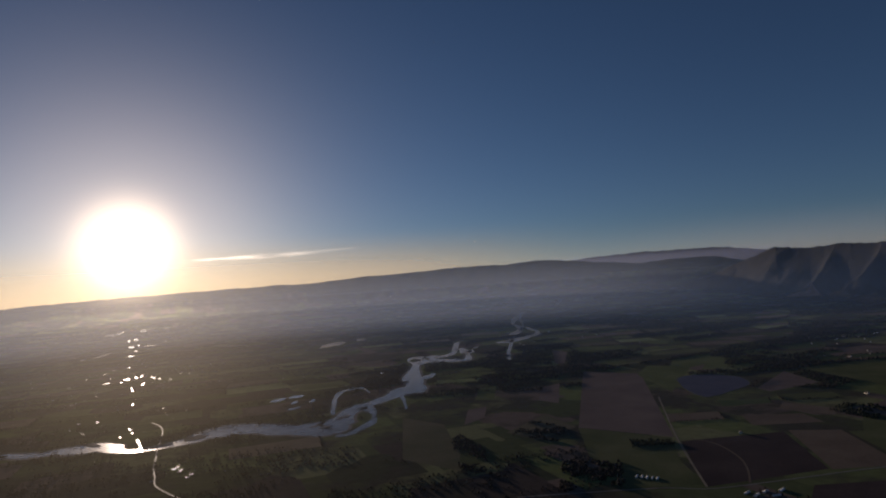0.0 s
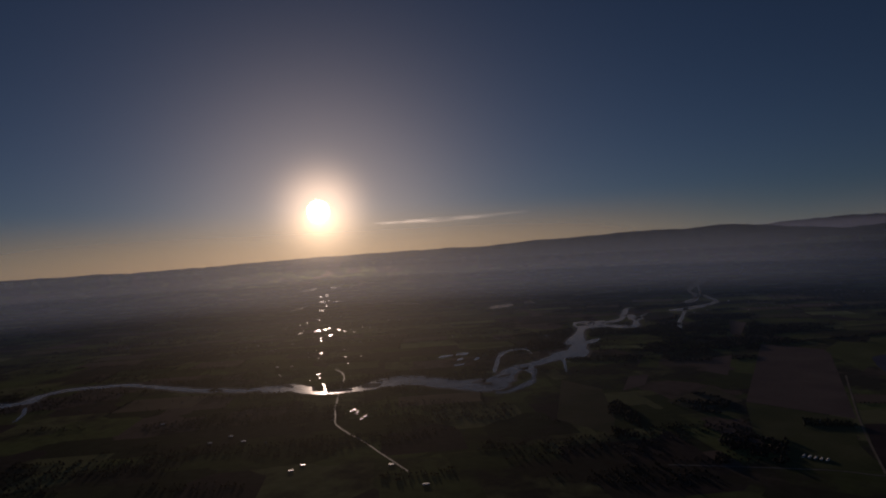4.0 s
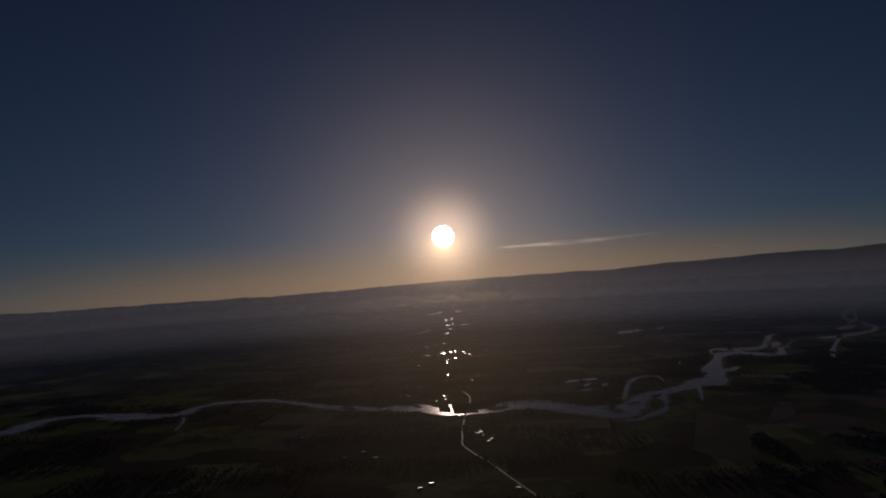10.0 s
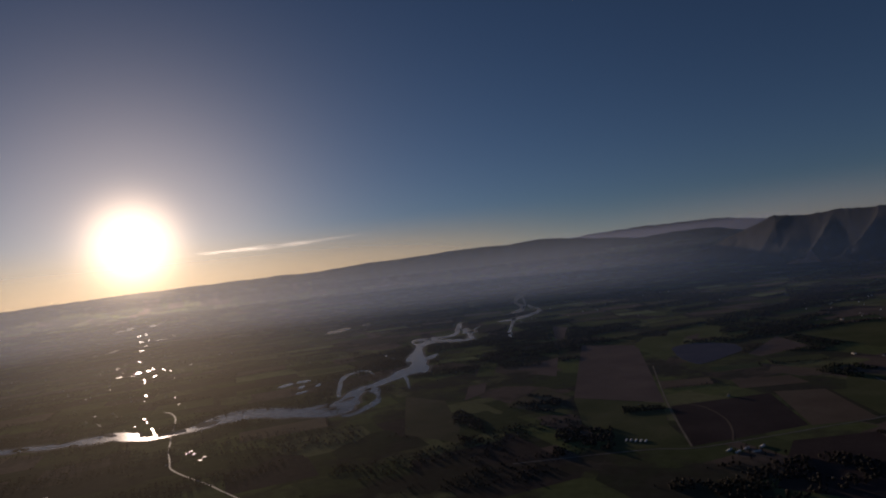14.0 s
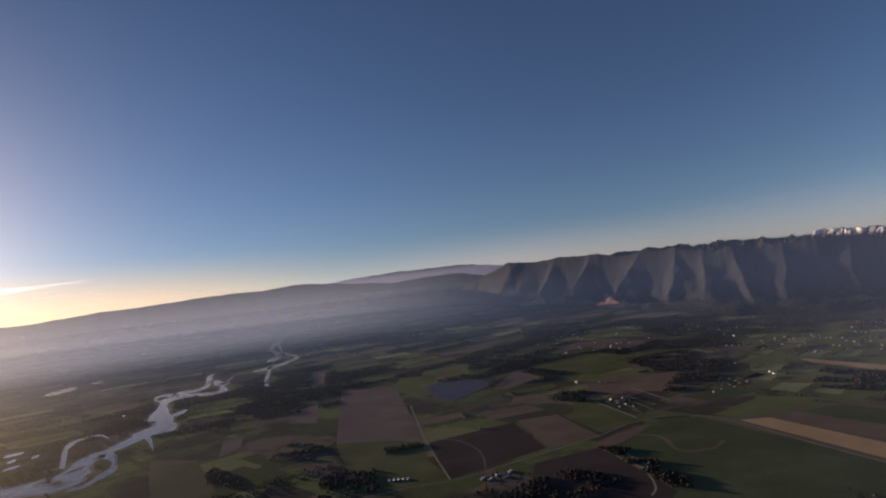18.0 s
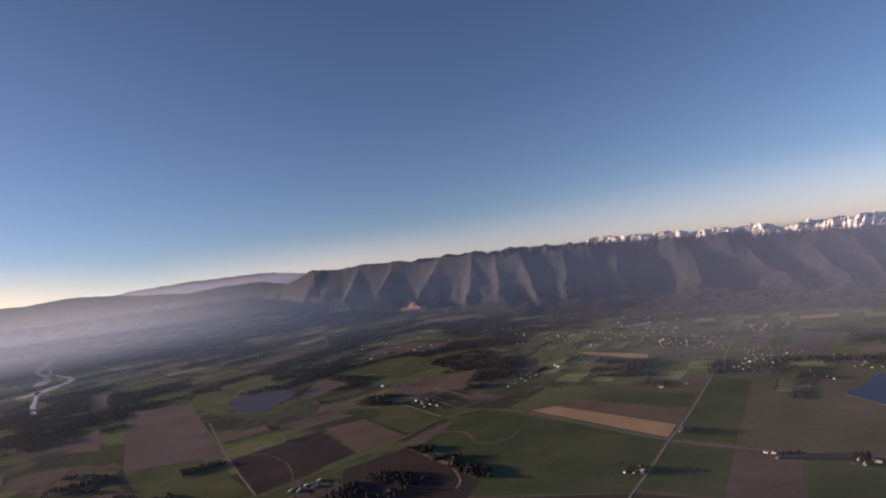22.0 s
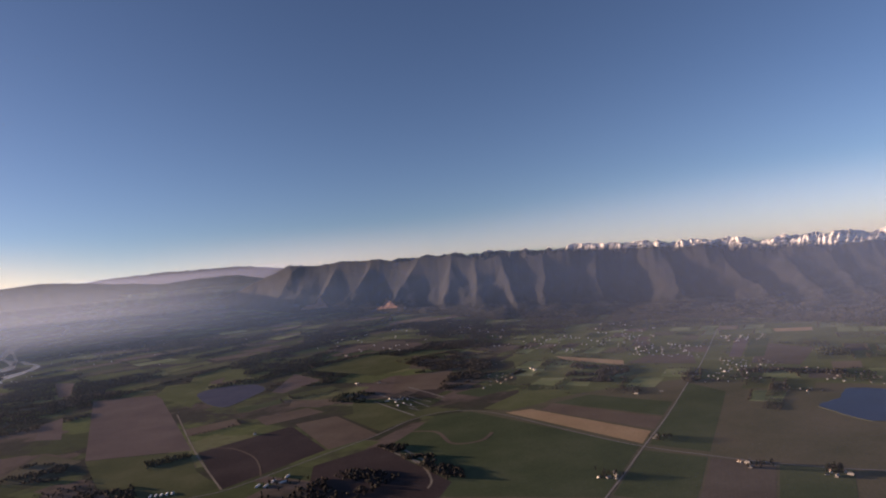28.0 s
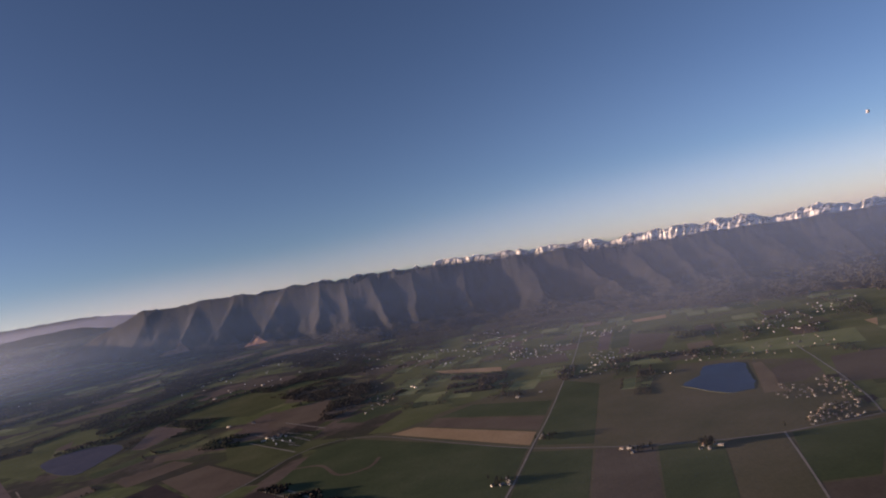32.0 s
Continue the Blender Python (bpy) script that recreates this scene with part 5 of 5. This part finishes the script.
GARDENS += settle([(600, 1400), (760, 1420), (700, 1240), (560, 1300)], 14, 20, "scattered farmhouses", "beside woods", 18, 40)
GARDENS += settle([(-1180, 560), (-560, 720), (-420, 420), (-900, 380)], 8, 30, "farmhouses below the river", "in dark fields", 22, 45)
GARDENS += settle([(-1500, 1150), (-900, 960), (-1000, 800), (-1500, 900)], 10, 30, "houses beyond the river", "beyond the river", 20, 45)
for x, y in ((324, 1943), (268, 1585), (356, 1933), (385, 1607), (410, 1647), (393, 1555), (527, 1828), (499, 1523), (651, 1575), (656, 1532), (743, 1383), (756, 1379), (512, 1077), (508, 1058), (527, 786), (213, 1189), (249, 1165), (237, 1001), (248, 1007), (231, 1012), (243, 996), (20, 930), (-1975, 391), (-2063, 441), (-1766, 937)):
    parts, label = HOUSES[pick.choice((0, 1, 2, 3))]
    assemble("house", parts, x, y, pick.uniform(0, 360), label + " on the plain", "house", "scattered farmhouses", 1.15)
    GARDENS.append((x, y))
for x, y, turn in ((560, 774, 132), (434, 489, 100), (428, 479, 20), (466, 424, 30), (478, 421, 110), (424, 607, 40), (417, 600, 120), (310, 527, 10), (319, 528, 95), (880, 590, 40), (790, 690, 30)):
    assemble("barn", BARN, x, y, turn, "grey boarded barn with a pale roof at a farm", "barn", "farm barns", 0.6)
for x, y, turn in ((437, 492, 20), (431, 496, 110), (471, 434, 50), (463, 431, 140), (480, 428, 50), (430, 603, 40), (304, 533, 15), (314, 522, 100), (322, 536, 60)):
    parts, label = HOUSES[pick.choice((0, 1, 3))]
    assemble("house", parts, x, y, turn, label + " at a farm", "house", "farmhouses", 0.7)
for x, y, turn in ((11, 703, 62), (19, 698, 62), (27, 709, 62), (42, 716, 62), (36, 700, 30)):
    assemble("long_shed", SHED, x, y, turn, "long white tin shed beside the road", "shed", "white sheds by the road", 0.75)
for x, y, turn in ((232, 985, 78), (240, 968, 78), (222, 1002, 168), (252, 990, 78), (246, 950, 78), (228, 958, 78)):
    assemble("long_shed", SHED, x, y, turn, "low pale greenhouse of the tree nursery", "greenhouse", "nursery greenhouses", 0.6)
for k in range(5):
    assemble("long_shed", SHED, -92 + 5.2 * k, 737 - 0.9 * k, 84, "long white tin shed in a row", "shed", "row of white sheds", 0.62)


def specks(areas, label, seed):
    """Far houses too many to count, joined: little gabled blocks."""
    rnd, verts, faces = random.Random(seed), [], []
    for pts, count in areas:
        xs, ys = [p[0] for p in pts], [p[1] for p in pts]
        n = 0
        while n < count:
            x, y = rnd.uniform(min(xs), max(xs)), rnd.uniform(min(ys), max(ys))
            if not inside(np.array([x]), np.array([y]), list(pts))[0]:
                continue
            n += 1
            gx, gy, gz = fold(x, y)
            a, w, d, h = radians(42 + rnd.choice((0, 90)) + rnd.uniform(-12, 12)), rnd.uniform(0.9, 1.7), rnd.uniform(0.7, 1.2), rnd.uniform(0.8, 1.3)
            c, s, k = math.cos(a), math.sin(a), len(verts)
            for u, v, z in ((-w, -d, -0.2), (w, -d, -0.2), (w, d, -0.2), (-w, d, -0.2), (-w, -d, h), (w, -d, h), (w, d, h), (-w, d, h), (-w, 0, h * 1.7), (w, 0, h * 1.7)):
                verts.append((gx + u * c - v * s, gy + u * s + v * c, gz + z))
            faces += [tuple(k + i for i in f) for f in ((0, 1, 5, 4), (2, 3, 7, 6), (3, 0, 4, 8, 7), (1, 2, 6, 9, 5), (4, 5, 9, 8), (6, 7, 8, 9))]
    m, n, l, p = material("far_houses", 0.7, 0.3)
    geo = n.new("ShaderNodeNewGeometry")
    l.new(ramp(n, l, geo.outputs["Random Per Island"], [(0.0, (0.3, 0.27, 0.23)), (0.3, (0.55, 0.5, 0.43)), (0.6, (0.76, 0.72, 0.64)), (0.9, (0.84, 0.82, 0.78))]), p.inputs["Base Color"])
    tagged(mesh("far_houses", verts, faces, m), label, "houses", kind="stuff")


specks([([(710, 1053), (768, 942), (856, 1023), (822, 1183)], 46), ([(765, 1319), (742, 1213), (750, 1142), (850, 1170), (913, 1247), (1033, 1318), (996, 1499), (949, 1540), (860, 1420)], 70), ([(908, 1029), (960, 986), (1030, 1052), (964, 1104)], 24),
        ([(900, 700), (1180, 790), (1300, 700), (1000, 620)], 40), ([(640, 800), (690, 730), (800, 830), (790, 900)], 26), ([(560, 1400), (800, 1450), (760, 1200), (620, 1180)], 40)], "small pale houses scattered among green meadows", 3)
specks([([(200, 1500), (760, 1600), (700, 2100), (250, 2000)], 60), ([(-600, 1900), (0, 1800), (300, 2600), (-600, 2800)], 40), ([(-1900, 1200), (-900, 900), (-900, 1500), (-1900, 1900)], 50)], "tiny pale farmhouses on the far plain", 4)
AWAY = 90 + SUN_AZ - 90
for x, y in ((-657, 679), (-642, 672), (-646, 679), (-660, 688), (-613, 654), (-617, 666)):
    assemble("low_shed", LOW_SHED, x, y, AWAY + pick.uniform(-6, 6), "low tin roofed shed shining near the river road", "shed", "tin sheds by the river", pick.uniform(0.35, 0.5))
for x, y in ((-1074, 887), (-1436, 1310), (-863, 511), (-714, 517), (-535, 463), (-538, 482), (-1396, 1088), (-925, 862), (-678, 510), (-713, 486), (-451, 528), (-382, 499), (-1050, 905)):
    assemble("low_shed", LOW_SHED, x, y, AWAY + pick.uniform(-10, 10), "low tin roofed shed on the dark plain", "shed", "tin sheds on the plain", pick.uniform(0.45, 0.65))

# bridge of the river road
bridge = new("bridge")
bridge.matrix_world = pose(-779, 776, 0, 0, 0, 49.5)
for part_name, mat, dims in (("deck", CONCRETE, (-21, 21, -2.1, 2.1, 0.2, 0.5)), ("parapet", CONCRETE, (-21, 21, -2.3, -2.1, 0.45, 0.95)), ("parapet", CONCRETE, (-21, 21, 2.1, 2.3, 0.45, 0.95)),
                             ("pier", CONCRETE, (-14.6, -13.4, -1.8, 1.8, -1.5, 0.25)), ("pier", CONCRETE, (-0.6, 0.6, -1.8, 1.8, -1.5, 0.25)), ("pier", CONCRETE, (13.4, 14.6, -1.8, 1.8, -1.5, 0.25))):
    new(part_name, shape(part_name, mat, lambda bm: box_data(bm, *dims))).parent = bridge
tagged(bridge, "low grey concrete road bridge over the river", "bridge")


# ---- single trees ----
def tree_parts(seed, pointed):
    rnd = random.Random(seed)

    def stem(bm, a, b, ra, rb, sides=6):
        d = (Vector(b) - Vector(a)).normalized()
        u = d.orthogonal().normalized()
        w = d.cross(u)
        rings = [[bm.verts.new(Vector(c) + (u * math.cos(k / sides * math.tau) + w * math.sin(k / sides * math.tau)) * r) for k in range(sides)] for c, r in ((a, ra), (b, rb))]
        for k in range(sides):
            bm.faces.new((rings[0][k], rings[0][(k + 1) % sides], rings[1][(k + 1) % sides], rings[1][k]))

    def wood(bm):
        stem(bm, (0, 0, -0.3), (0.1, 0, 2.6), 0.28, 0.2)
        stem(bm, (0.1, 0, 2.6), (0, 0.15, 6.5), 0.2, 0.05)
        for _ in range(7):
            t, z = rnd.uniform(0, 6.28), rnd.uniform(1.8, 4.6)
            stem(bm, (0.08, 0, z), (math.cos(t) * 1.7, math.sin(t) * 1.7, z + rnd.uniform(0.9, 2.0)), 0.1, 0.03, 4)

    def leaves(bm):
        for _ in range(130):
            z = rnd.uniform(0.12, 1.0)
            reach = (1.1 - z) * 1.9 if pointed else 2.5 * math.sqrt(max(0.03, 1 - ((z - 0.55) / 0.48) ** 2))
            t, k = rnd.uniform(0, 6.28), rnd.uniform(0.25, 1.0)
            c, s = Vector((math.cos(t) * reach * k, math.sin(t) * reach * k, 1.2 + z * 6.6)), rnd.uniform(0.3, 0.75)
            q = [bm.verts.new(c + Vector((rnd.uniform(-1, 1), rnd.uniform(-1, 1), rnd.uniform(-0.8, 0.8))) * s) for _ in range(5)]
            for f in ((0, 1, 2), (0, 2, 3), (0, 3, 4), (1, 2, 4), (2, 3, 4), (0, 1, 4)):
                bm.faces.new([q[i] for i in f])
    return [("trunk", shape("trunk", BARK, wood)), ("crown", shape("crown", EVERGREEN if pointed else WINTER_WOOD, leaves))]


TREES = [(tree_parts(k, k % 2 == 0), "dark conifer" if k % 2 == 0 else "bare brown broadleaf tree") for k in range(6)]


def plant(x, y, beside, group, size=1.0, kinds=TREES):
    parts, label = pick.choice(kinds)
    assemble("tree", parts, x, y, pick.uniform(0, 360), label + " " + beside, "tree", group, size * pick.uniform(0.8, 1.15))


for cx, cy, n, r, size in ((421, 596, 16, 11, 1.0), (438, 478, 12, 12, 0.9), (474, 431, 16, 9, 1.25), (315, 534, 14, 11, 0.9), (30, 690, 14, 22, 0.9)):
    for _ in range(n):
        plant(cx + pick.gauss(0, r * 0.5), cy + pick.gauss(0, r * 0.5), "beside a farm", "farm trees", size, TREES[::2] * 2 + TREES[1::2])
plant(543, 400, "alone at the crossing", "lone trees", 1.3)
for x, y in GARDENS[:IN_TOWN]:
    plant(x + pick.uniform(-5, 5), y + pick.uniform(-5, 5), "in a town garden", "garden trees", 0.6, TREES[::2])
for x, y in GARDENS[IN_TOWN:300:2]:
    plant(x + pick.uniform(-8, 8), y + pick.uniform(-8, 8), "beside a house", "garden trees", 0.7, TREES[::2] * 2 + TREES[1::2])

# ---- quarry faces, cloud, moon ----
for az0, az1, base, top, peak in ((-6.3, -8.6, -3.35, -2.3, 0.8), (-12.8, -14.6, -4.0, -3.0, 0.55)):
    face = []
    for i in range(24):
        t = i / 23
        az = az0 + (az1 - az0) * t
        high = (0.3 + 0.7 * math.exp(-((t - peak) / 0.2) ** 2)) * (0.8 + 0.3 * noise.noise(Vector((i * 0.45, az0, 1.0)))) * min(1, 4 * t, 4 * (1 - t)) + 0.05
        for j in range(10):
            el, v = base + (top - base) * high * j / 9, 0.03
            while v < 0.7:
                x, y, z = front(az, v)
                if math.degrees(math.atan2(z - EYE, math.hypot(x, y))) > el:
                    break
                v += 0.01
            r = math.hypot(x, y) - 16 + 5 * noise.noise(Vector((i * 0.5, j * 0.6, az0)))
            face.append(polar(az, r, EYE + r * math.tan(radians(el))))
    tagged(mesh("quarry_face", face, grid_faces(24, 10), SCAR, smooth=True), "bare orange rock face at the mountain foot", "rock face", kind="structure")

m, n, l, mix = forward_haze("ice_cloud", 0.3, 0.8, 1.5)
l.new(ramp(n, l, cloudy(n, l, (0.004, 0.004, 0.05), 6), [(0.35, (0.0,) * 3), (0.7, (0.06,) * 3)]), mix.inputs[0])
trail = []
for i in range(41):
    t = i / 40
    az, el = 42 - 13.5 * t, 2.68 + 0.32 * t ** 2.2
    half = 24 * math.sin(math.pi * min(1, t * 0.97 + 0.02)) ** 0.45 * (0.8 + 0.3 * noise.noise(Vector((t * 9, 0, 0))))
    z = EYE + math.tan(radians(el)) * 4850
    for k in range(5):
        a = (k / 4 - 0.5) * math.pi
        trail.append(polar(az, 4850 - math.cos(a) * 10, z + math.sin(a) * half))
tagged(mesh("cloud_streak", trail, grid_faces(41, 5), m, smooth=True), "thin streak of cloud lit by the sun", "cloud", kind="structure")

bm = bmesh.new()
bmesh.ops.create_icosphere(bm, subdivisions=4, radius=11)
me = bpy.data.meshes.new("moon")
bm.to_mesh(me)
me.materials.append(paint("moon_rock", (0.35, 0.35, 0.36), (0.6, 0.6, 0.6), 0.9))
ob = new("moon", me)
ob.location = Vector(polar(-65.1, 4850, EYE - 15 + math.tan(radians(5.18)) * 4850))
tagged(ob, "pale day moon in the blue sky", "moon", kind="structure")
